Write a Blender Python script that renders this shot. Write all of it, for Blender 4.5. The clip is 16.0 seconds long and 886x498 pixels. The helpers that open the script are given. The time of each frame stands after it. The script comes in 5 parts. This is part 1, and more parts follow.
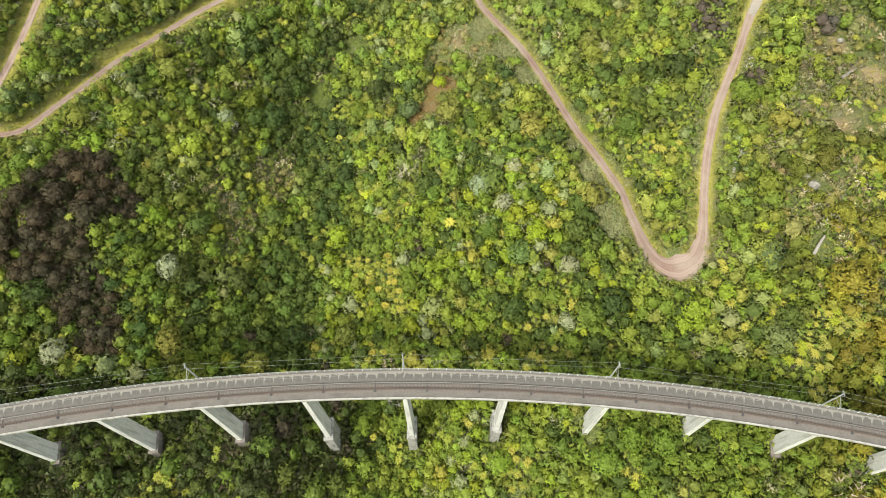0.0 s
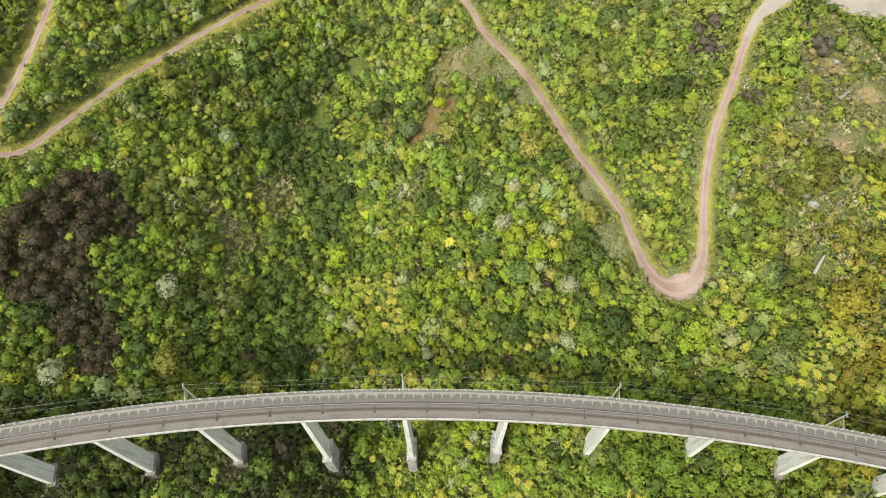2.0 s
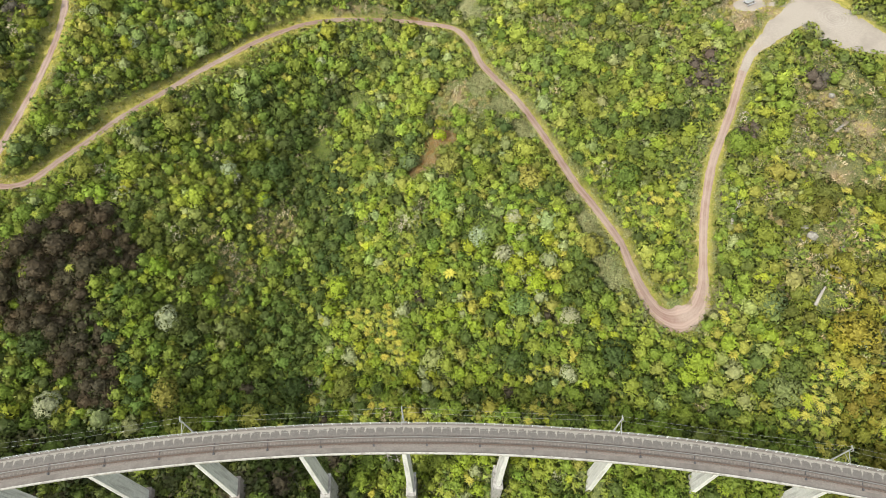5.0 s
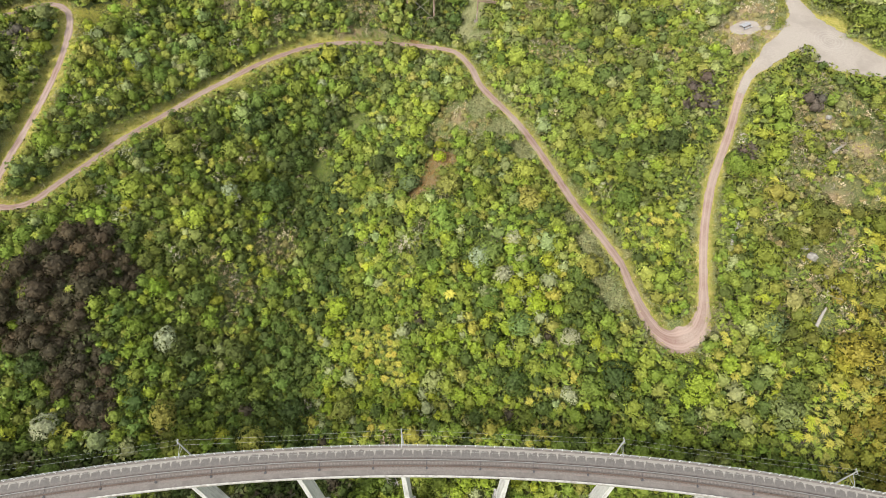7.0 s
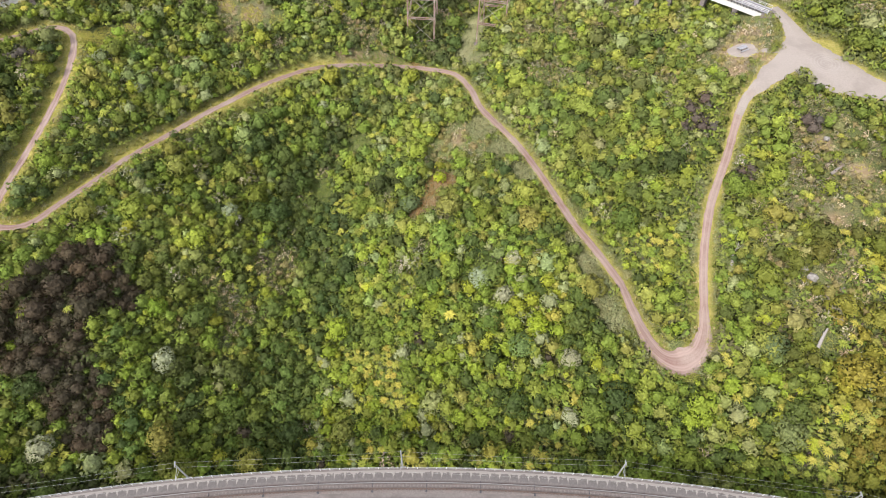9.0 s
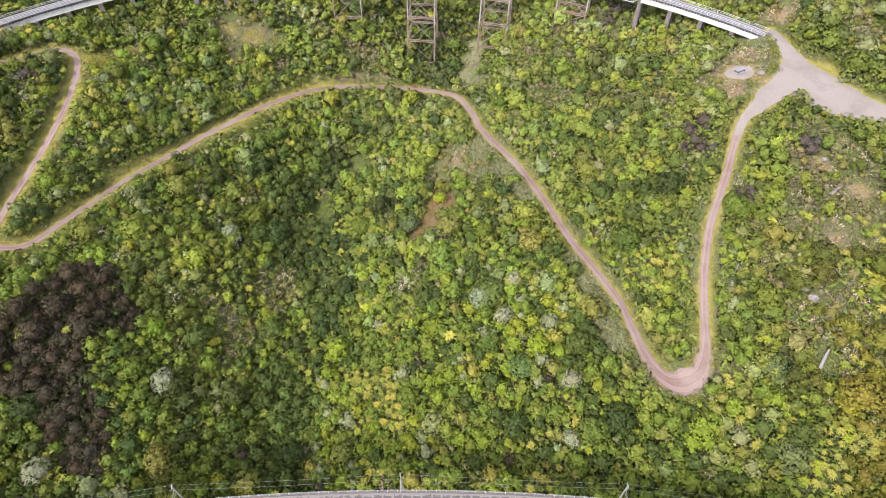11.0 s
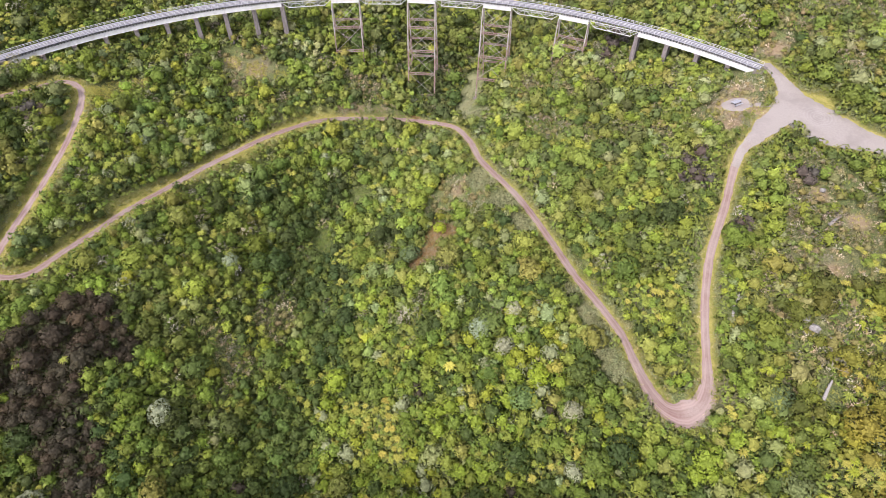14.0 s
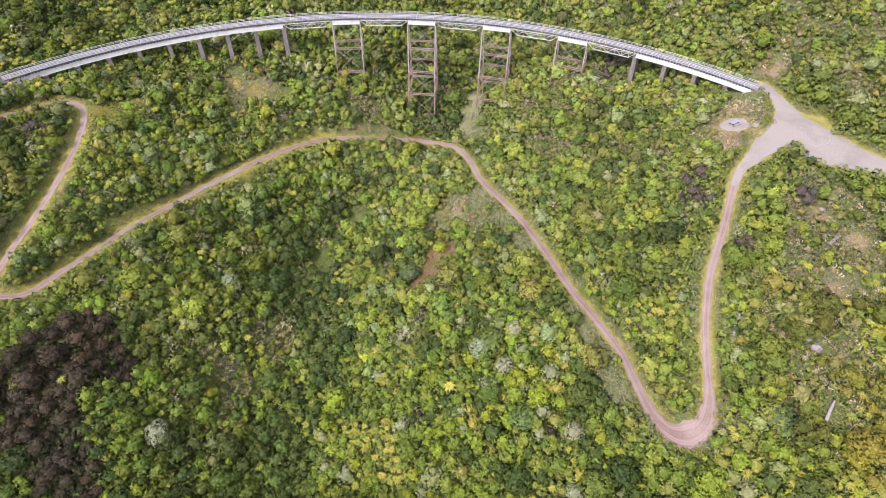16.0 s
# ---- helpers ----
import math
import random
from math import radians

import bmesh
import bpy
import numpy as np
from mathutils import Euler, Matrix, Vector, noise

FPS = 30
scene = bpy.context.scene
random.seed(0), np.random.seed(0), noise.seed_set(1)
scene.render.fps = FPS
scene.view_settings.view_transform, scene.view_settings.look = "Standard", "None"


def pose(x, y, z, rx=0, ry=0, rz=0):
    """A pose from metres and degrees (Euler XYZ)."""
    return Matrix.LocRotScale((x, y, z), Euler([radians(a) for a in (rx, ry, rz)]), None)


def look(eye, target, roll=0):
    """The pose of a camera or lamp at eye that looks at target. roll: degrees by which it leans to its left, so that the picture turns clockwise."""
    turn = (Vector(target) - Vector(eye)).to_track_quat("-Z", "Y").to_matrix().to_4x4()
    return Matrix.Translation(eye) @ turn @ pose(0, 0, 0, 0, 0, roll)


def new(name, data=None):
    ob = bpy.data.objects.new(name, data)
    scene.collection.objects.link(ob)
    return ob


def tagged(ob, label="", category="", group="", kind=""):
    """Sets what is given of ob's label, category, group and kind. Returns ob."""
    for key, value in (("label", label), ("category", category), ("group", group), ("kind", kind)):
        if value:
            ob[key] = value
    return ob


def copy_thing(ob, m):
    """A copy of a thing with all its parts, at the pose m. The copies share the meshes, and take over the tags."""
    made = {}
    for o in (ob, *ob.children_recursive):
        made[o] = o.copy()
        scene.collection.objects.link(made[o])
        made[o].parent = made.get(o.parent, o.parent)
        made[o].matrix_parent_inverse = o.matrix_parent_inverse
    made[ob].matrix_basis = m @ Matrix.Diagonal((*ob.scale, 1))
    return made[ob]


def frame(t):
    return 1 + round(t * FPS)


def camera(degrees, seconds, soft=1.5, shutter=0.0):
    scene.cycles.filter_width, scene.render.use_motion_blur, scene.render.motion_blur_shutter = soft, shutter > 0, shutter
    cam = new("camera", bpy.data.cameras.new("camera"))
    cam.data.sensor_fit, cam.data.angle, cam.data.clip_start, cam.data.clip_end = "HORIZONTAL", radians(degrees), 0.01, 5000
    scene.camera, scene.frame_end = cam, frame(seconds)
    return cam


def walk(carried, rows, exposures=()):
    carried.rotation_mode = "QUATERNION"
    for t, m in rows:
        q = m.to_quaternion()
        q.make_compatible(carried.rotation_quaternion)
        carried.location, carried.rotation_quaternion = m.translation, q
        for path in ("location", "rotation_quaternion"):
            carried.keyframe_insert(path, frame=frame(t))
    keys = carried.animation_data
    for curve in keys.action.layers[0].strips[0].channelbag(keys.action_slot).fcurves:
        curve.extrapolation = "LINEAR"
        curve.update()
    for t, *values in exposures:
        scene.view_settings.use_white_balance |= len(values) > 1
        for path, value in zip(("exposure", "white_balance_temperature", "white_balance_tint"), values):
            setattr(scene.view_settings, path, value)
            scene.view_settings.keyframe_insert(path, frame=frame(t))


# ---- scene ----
import collections

# ======== camera: a drone hovering high above a bush valley, tilting slowly up ========
EYE = 170.0
cam = camera(69.0, 16.0, soft=0.7)
TILTS = [
    (0.0, -61.697, 0.011), (1.0, -60.848, 0.005), (2.0, -59.95, 0.001), (3.0, -59.026, 0.0),
    (4.0, -58.091, 0.002), (5.0, -57.157, 0.006), (6.0, -56.229, 0.011), (7.0, -55.31, 0.019),
    (8.0, -54.399, 0.028), (9.0, -53.494, 0.038), (10.0, -52.593, 0.048), (11.0, -51.695, 0.059),
    (12.0, -50.797, 0.071), (13.0, -49.903, 0.082), (14.0, -49.017, 0.093), (15.0, -48.149, 0.103),
    (16.0, -47.315, 0.112),
]
walk(cam, [(t, pose(0, 0, EYE, 90 + tilt, 0, 0) @ pose(0, 0, 0, 0, 0, roll)) for t, tilt, roll in TILTS],
     exposures=[(0.0, 0.62, 6850.0, -1.0), (4.0, 0.62, 6740.0, 2.0), (7.0, 0.61, 6600.0, 6.0), (9.0, 0.60, 6330.0, 14.0), (12.0, 0.59, 6100.0, 19.0), (16.0, 0.58, 6020.0, 23.0)])

# ======== light: thin bright overcast, sun behind the camera from its left ========
SUN_ELEVATION, SUN_AZIMUTH = 48.0, 221.0     # azimuth clockwise from +y
world = bpy.data.worlds.new("sky")
scene.world = world
world.use_nodes = True
sky = world.node_tree.nodes.new("ShaderNodeTexSky")
sky.sky_type = "NISHITA"
sky.sun_disc = False
sky.sun_elevation = radians(SUN_ELEVATION)
sky.sun_rotation = radians(SUN_AZIMUTH)
sky.air_density, sky.dust_density = 1.0, 3.0
background = world.node_tree.nodes["Background"]
background.inputs["Strength"].default_value = 0.225
cloud = world.node_tree.nodes.new("ShaderNodeMix")       # thin cloud whitens the blue
cloud.data_type = "RGBA"
cloud.inputs["Factor"].default_value = 0.65
cloud.inputs["B"].default_value = (4.95, 4.9, 4.6, 1)
world.node_tree.links.new(sky.outputs["Color"], cloud.inputs["A"])
world.node_tree.links.new(cloud.outputs["Result"], background.inputs["Color"])
sun = new("sun", bpy.data.lights.new("sun", "SUN"))
sun.data.energy, sun.data.angle, sun.data.color = 3.6, radians(10), (1.0, 0.95, 0.86)
az, el = radians(SUN_AZIMUTH), radians(SUN_ELEVATION)
toward = Vector((math.sin(az) * math.cos(el), math.cos(az) * math.cos(el), math.sin(el)))
sun.matrix_world = look(toward * 600, (0, 0, 0))

# ======== materials ========


def material(name, rough=0.8, metal=0.0):
    m = bpy.data.materials.new(name)
    m.use_nodes = True
    bsdf = m.node_tree.nodes["Principled BSDF"]
    bsdf.inputs["Roughness"].default_value = rough
    bsdf.inputs["Metallic"].default_value = metal
    return m, m.node_tree.nodes, m.node_tree.links, bsdf


def node(nodes, kind, **values):
    n = nodes.new(kind)
    for key, value in values.items():
        n.inputs[key.replace("_", " ")].default_value = value
    return n


def noise_at(nodes, links, scale, detail=4.0, rough=0.6, stretch=None):
    """Noise in metres of the world."""
    geo = nodes.new("ShaderNodeNewGeometry")
    n = node(nodes, "ShaderNodeTexNoise", Scale=scale, Detail=detail, Roughness=rough)
    if stretch:
        mp = nodes.new("ShaderNodeMapping")
        mp.inputs["Scale"].default_value = stretch
        links.new(geo.outputs["Position"], mp.inputs["Vector"])
        links.new(mp.outputs["Vector"], n.inputs["Vector"])
    else:
        links.new(geo.outputs["Position"], n.inputs["Vector"])
    return n.outputs["Fac"]


def ramp(nodes, links, fac, stops):
    r = nodes.new("ShaderNodeValToRGB")
    while len(r.color_ramp.elements) < len(stops):
        r.color_ramp.elements.new(0.5)
    for e, (p, c) in zip(r.color_ramp.elements, stops):
        e.position, e.color = p, (*c, 1)
    links.new(fac, r.inputs["Fac"])
    return r.outputs["Color"]


def mix(nodes, links, a, b, fac, mode="MIX"):
    m = nodes.new("ShaderNodeMix")
    m.data_type, m.blend_type = "RGBA", mode
    for socket, value in ((m.inputs["Factor"], fac), (m.inputs["A"], a), (m.inputs["B"], b)):
        if isinstance(value, bpy.types.NodeSocket):
            links.new(value, socket)
        elif isinstance(value, (int, float)):
            socket.default_value = value
        else:
            socket.default_value = (*value, 1)
    return m.outputs["Result"]


def relief(nodes, links, bsdf, height, strength, distance):
    b = node(nodes, "ShaderNodeBump", Strength=strength, Distance=distance)
    links.new(height, b.inputs["Height"])
    links.new(b.outputs["Normal"], bsdf.inputs["Normal"])


def surface(name, low, high, scale, rough=0.8, metal=0.0, stain=None, stain_scale=0.3, bump=0.3, distance=0.03, stretch=None):
    """A two-scale surface: grain between two colours, and broader stains."""
    m, nodes, links, bsdf = material(name, rough, metal)
    grain = noise_at(nodes, links, scale, 6.0, 0.65)
    col = ramp(nodes, links, grain, [(0.32, low), (0.68, high)])
    if stain:
        broad = noise_at(nodes, links, stain_scale, 5.0, 0.65, stretch)
        spots = ramp(nodes, links, broad, [(0.48, (0, 0, 0)), (0.66, (1, 1, 1))])
        col = mix(nodes, links, col, stain, spots)
    links.new(col, bsdf.inputs["Base Color"])
    relief(nodes, links, bsdf, grain, bump, distance)
    return m


CONCRETE = surface("weathered_concrete", (0.420, 0.412, 0.408), (0.560, 0.552, 0.548), 1.6, 0.85,
                   stain=(0.310, 0.300, 0.298), stain_scale=0.7, stretch=(2.0, 2.0, 0.16))
STAINED_CONCRETE = surface("stained_pedestal_concrete", (0.200, 0.190, 0.186), (0.340, 0.330, 0.326), 1.8, 0.88,
                           stain=(0.110, 0.104, 0.102), stain_scale=0.6, stretch=(1.5, 1.5, 0.4))
PALE_CONCRETE = surface("pale_concrete", (0.264, 0.252, 0.240), (0.360, 0.348, 0.336), 3.0, 0.85,
                        stain=(0.192, 0.176, 0.164), stain_scale=1.1)
DECK_CONCRETE = surface("grey_deck_concrete", (0.104, 0.091, 0.086), (0.142, 0.126, 0.121), 2.2, 0.9,
                        stain=(0.094, 0.083, 0.079), stain_scale=0.35)
BALLAST = surface("brown_ballast", (0.080, 0.068, 0.064), (0.142, 0.125, 0.120), 5.0, 0.95,
                  stain=(0.120, 0.096, 0.090), stain_scale=0.4, bump=0.7, distance=0.04)
SLEEPER = surface("sleeper_concrete", (0.098, 0.085, 0.080), (0.165, 0.146, 0.141), 4.0, 0.9)
RAIL_STEEL = surface("polished_rail_steel", (0.242, 0.230, 0.225), (0.334, 0.322, 0.317), 6.0, 0.4, 0.7)
RUST = surface("rusty_steel", (0.052, 0.036, 0.030), (0.108, 0.076, 0.064), 6.0, 0.85)
GALVANISED = surface("galvanised_steel", (0.288, 0.294, 0.299), (0.380, 0.386, 0.392), 5.0, 0.5, 0.4)
WIRE = surface("aluminium_wire", (0.299, 0.311, 0.306), (0.380, 0.386, 0.380), 3.0, 0.45, 0.5)
CREAM_PAINT = surface("chalky_white_paint", (0.440, 0.440, 0.436), (0.544, 0.544, 0.540), 1.6, 0.6,
                      stain=(0.352, 0.336, 0.328), stain_scale=0.9)
WHITE_PAINT = surface("bright_white_paint", (0.512, 0.512, 0.508), (0.576, 0.576, 0.572), 1.2, 0.55,
                      stain=(0.448, 0.440, 0.424), stain_scale=0.7)
FADED_STEEL = surface("faded_reddish_steel", (0.150, 0.084, 0.068), (0.248, 0.176, 0.155), 1.8, 0.75,
                      stain=(0.288, 0.259, 0.236), stain_scale=0.45)
PALE_STEEL = surface("pale_weathered_steel", (0.254, 0.236, 0.213), (0.346, 0.328, 0.306), 1.8, 0.7,
                     stain=(0.207, 0.155, 0.133), stain_scale=0.5)
OLD_CONCRETE = surface("dark_old_concrete", (0.118, 0.100, 0.096), (0.220, 0.192, 0.184), 1.2, 0.92,
                       stain=(0.092, 0.080, 0.074), stain_scale=0.6, stretch=(1.6, 1.6, 0.2))
DECK_BOARDS = surface("weathered_deck_boards", (0.100, 0.096, 0.104), (0.170, 0.164, 0.174), 3.0, 0.9)
GREY_TIMBER = surface("silvered_timber", (0.216, 0.216, 0.236), (0.320, 0.320, 0.344), 4.0, 0.9)
DARK_TIMBER = surface("dark_timber", (0.028, 0.028, 0.034), (0.060, 0.058, 0.068), 4.0, 0.9)
GRAVEL = surface("pink_grey_gravel", (0.222, 0.193, 0.172), (0.282, 0.248, 0.224), 2.5, 0.95,
                 stain=(0.206, 0.176, 0.158), stain_scale=0.12, bump=0.6)



def ring_marks(m, centre):
    """Tyre rings where vehicles have turned."""
    nodes, links = m.node_tree.nodes, m.node_tree.links
    bsdf = nodes["Principled BSDF"]
    col = bsdf.inputs["Base Color"].links[0].from_socket
    geo = nodes.new("ShaderNodeNewGeometry")
    away = nodes.new("ShaderNodeVectorMath")
    away.operation = "DISTANCE"
    away.inputs[1].default_value = centre
    links.new(geo.outputs["Position"], away.inputs[0])
    wobble = noise_at(nodes, links, 0.5, 3.0, 0.6)
    add = nodes.new("ShaderNodeMath")
    add.operation = "ADD"
    links.new(away.outputs["Value"], add.inputs[0])
    links.new(wobble, add.inputs[1])
    wave = nodes.new("ShaderNodeMath")
    wave.operation = "SINE"
    times = nodes.new("ShaderNodeMath")
    times.operation = "MULTIPLY"
    times.inputs[1].default_value = 6.5
    links.new(add.outputs[0], times.inputs[0])
    links.new(times.outputs[0], wave.inputs[0])
    rings = ramp(nodes, links, wave.outputs[0], [(0.0, (0, 0, 0)), (0.9, (1, 1, 1))])
    near = nodes.new("ShaderNodeMapRange")
    near.inputs["From Min"].default_value, near.inputs["From Max"].default_value = 6.0, 4.0
    links.new(away.outputs["Value"], near.inputs["Value"])
    fac = nodes.new("ShaderNodeMath")
    fac.operation = "MULTIPLY"
    links.new(rings, fac.inputs[0])
    links.new(near.outputs["Result"], fac.inputs[1])
    half = nodes.new("ShaderNodeMath")
    half.operation = "MULTIPLY"
    half.inputs[1].default_value = 0.22
    links.new(fac.outputs[0], half.inputs[0])
    links.new(mix(nodes, links, col, (0.336, 0.316, 0.304), half.outputs[0]), bsdf.inputs["Base Color"])


ring_marks(GRAVEL, (114.8, 159.5, 48.0))
BARK = surface("brown_bark", (0.043, 0.032, 0.025), (0.108, 0.086, 0.072), 5.0, 0.95)
DEAD_WOOD = surface("bleached_dead_wood", (0.185, 0.168, 0.155), (0.310, 0.290, 0.275), 4.0, 0.9)
ROCK = surface("pale_rock", (0.165, 0.152, 0.142), (0.315, 0.300, 0.285), 1.5, 0.95, stain=(0.120, 0.112, 0.095), stain_scale=0.8, bump=0.8, distance=0.12)


def road_material():
    """Clay and gravel track: pale wheel lines, reddish clay, a grassy crown."""
    m, nodes, links, bsdf = material("clay_track", 0.95)
    grain = noise_at(nodes, links, 3.0, 6.0, 0.7)
    broad = noise_at(nodes, links, 0.07, 4.0, 0.65)
    col = ramp(nodes, links, grain, [(0.3, (0.122, 0.066, 0.054)), (0.7, (0.200, 0.124, 0.104))])
    pale = ramp(nodes, links, grain, [(0.3, (0.192, 0.139, 0.119)), (0.7, (0.267, 0.208, 0.183))])
    sel = ramp(nodes, links, broad, [(0.42, (0, 0, 0)), (0.62, (1, 1, 1))])
    col = mix(nodes, links, col, pale, sel)
    across = nodes.new("ShaderNodeAttribute")
    across.attribute_name = "across"
    wheel = ramp(nodes, links, across.outputs["Fac"],
                 [(0.0, (0.1, 0.1, 0.1)), (0.12, (0.35, 0.35, 0.35)), (0.26, (0, 0, 0)), (0.42, (1, 1, 1)), (0.52, (0.45, 0.45, 0.45)), (0.62, (1, 1, 1)), (0.76, (0.1, 0.1, 0.1)), (0.88, (0.5, 0.5, 0.5))])
    col = mix(nodes, links, col, mix(nodes, links, col, (0.300, 0.226, 0.200), 0.70), wheel)
    geo, away = nodes.new("ShaderNodeNewGeometry"), nodes.new("ShaderNodeVectorMath")
    away.operation = "DISTANCE"
    away.inputs[1].default_value = (104.0, 160.0, 48.0)
    links.new(geo.outputs["Position"], away.inputs[0])
    spilt = nodes.new("ShaderNodeMapRange")                # gravel carried down from the turning place
    spilt.inputs["From Min"].default_value, spilt.inputs["From Max"].default_value = 32.0, 18.0
    links.new(away.outputs["Value"], spilt.inputs["Value"])
    gravel = ramp(nodes, links, grain, [(0.3, (0.205, 0.172, 0.152)), (0.7, (0.272, 0.236, 0.212))])
    col = mix(nodes, links, col, gravel, spilt.outputs["Result"])
    links.new(col, bsdf.inputs["Base Color"])
    relief(nodes, links, bsdf, grain, 0.6, 0.05)
    return m


def ground_material():
    """Dark litter and moss under the bush, long grass beside the tracks, bare clay in places."""
    m, nodes, links, bsdf = material("bush_floor", 0.95)
    fine = noise_at(nodes, links, 1.1, 6.0, 0.7)
    broad = noise_at(nodes, links, 0.05, 4.0, 0.6)
    leafy = noise_at(nodes, links, 2.6, 5.0, 0.8)
    low = ramp(nodes, links, leafy, [(0.38, (0.035, 0.045, 0.016)), (0.5, (0.10, 0.125, 0.035)), (0.62, (0.24, 0.25, 0.08))])
    dry = ramp(nodes, links, leafy, [(0.3, (0.07, 0.06, 0.03)), (0.7, (0.26, 0.22, 0.13))])
    col = mix(nodes, links, low, dry, ramp(nodes, links, broad, [(0.52, (0, 0, 0)), (0.72, (1, 1, 1))]))
    verge = nodes.new("ShaderNodeAttribute")
    verge.attribute_name = "verge"
    grass = ramp(nodes, links, fine, [(0.3, (0.18, 0.175, 0.035)), (0.5, (0.29, 0.26, 0.055)), (0.72, (0.40, 0.33, 0.13))])
    col = mix(nodes, links, col, grass, verge.outputs["Fac"])
    scrub = nodes.new("ShaderNodeAttribute")
    scrub.attribute_name = "scrub"
    heath = ramp(nodes, links, leafy, [(0.3, (0.15, 0.155, 0.065)), (0.5, (0.235, 0.235, 0.11)), (0.7, (0.31, 0.30, 0.175))])
    col = mix(nodes, links, col, heath, scrub.outputs["Fac"])
    bare = nodes.new("ShaderNodeAttribute")
    bare.attribute_name = "bare"
    clay = ramp(nodes, links, fine, [(0.3, (0.20, 0.125, 0.070)), (0.5, (0.27, 0.19, 0.115)), (0.7, (0.38, 0.30, 0.20))])
    col = mix(nodes, links, col, clay, bare.outputs["Fac"])
    links.new(col, bsdf.inputs["Base Color"])
    relief(nodes, links, bsdf, leafy, 1.0, 0.4)
    return m


def leaf_material(name, gloss=0.5):
    """Leaves: the plant's own tint, varied leaf by leaf, with light passing through; each clump is lit the way its leaves face."""
    m, nodes, links, bsdf = material(name, gloss)
    tint, facing = nodes.new("ShaderNodeAttribute"), nodes.new("ShaderNodeAttribute")
    tint.attribute_name, facing.attribute_name = "tint", "facing"
    geo = nodes.new("ShaderNodeNewGeometry")
    vary = ramp(nodes, links, geo.outputs["Random Per Island"], [(0.0, (0.84, 0.85, 0.84)), (0.5, (1.0, 1.0, 1.0)), (1.0, (1.16, 1.15, 1.09))])
    col = mix(nodes, links, tint.outputs["Color"], vary, 1.0, "MULTIPLY")
    fine = noise_at(nodes, links, 3.4, 3.0, 0.7)
    leaflets = ramp(nodes, links, fine, [(0.34, (0.80, 0.81, 0.80)), (0.5, (1.0, 1.0, 1.0)), (0.66, (1.18, 1.17, 1.12))])
    col = mix(nodes, links, col, leaflets, 1.0, "MULTIPLY")
    turn = nodes.new("ShaderNodeVectorTransform")
    turn.vector_type, turn.convert_from, turn.convert_to = "NORMAL", "OBJECT", "WORLD"
    links.new(facing.outputs["Vector"], turn.inputs["Vector"])
    lean = nodes.new("ShaderNodeMix")
    lean.data_type = "VECTOR"
    lean.inputs["Factor"].default_value = 0.88
    links.new(geo.outputs["Normal"], lean.inputs["A"])
    links.new(turn.outputs["Vector"], lean.inputs["B"])
    level = nodes.new("ShaderNodeVectorMath")
    level.operation = "NORMALIZE"
    links.new(lean.outputs["Result"], level.inputs[0])
    links.new(level.outputs["Vector"], bsdf.inputs["Normal"])
    links.new(col, bsdf.inputs["Base Color"])
    bsdf.inputs["Specular IOR Level"].default_value = 0.10
    back = nodes.new("ShaderNodeBsdfTranslucent")
    links.new(col, back.inputs["Color"])
    both = nodes.new("ShaderNodeMixShader")
    both.inputs["Fac"].default_value = 0.22
    out = nodes["Material Output"]
    links.new(bsdf.outputs["BSDF"], both.inputs[1])
    links.new(back.outputs["BSDF"], both.inputs[2])
    links.new(both.outputs["Shader"], out.inputs["Surface"])
    return m


TRACK, FLOOR, LEAF = road_material(), ground_material(), leaf_material("leaves")

# ======== mesh helpers ========


def empty(name, place=None):
    ob = new(name)
    if place is not None:
        ob.matrix_world = place
    return ob


def mesh_of(name, verts, faces, mat, smooth=False):
    me = bpy.data.meshes.new(name)
    me.from_pydata([tuple(v) for v in verts], [], faces)
    me.materials.append(mat)
    if smooth:
        me.polygons.foreach_set("use_smooth", [True] * len(me.polygons))
    me.update()
    return me


def part(name, data, parent=None, label="", place=None):
    """Links a mesh as one object under a thing or a part."""
    ob = new(name, data)
    if place is not None:
        ob.matrix_basis = place
    ob.parent = parent
    return tagged(ob, label)


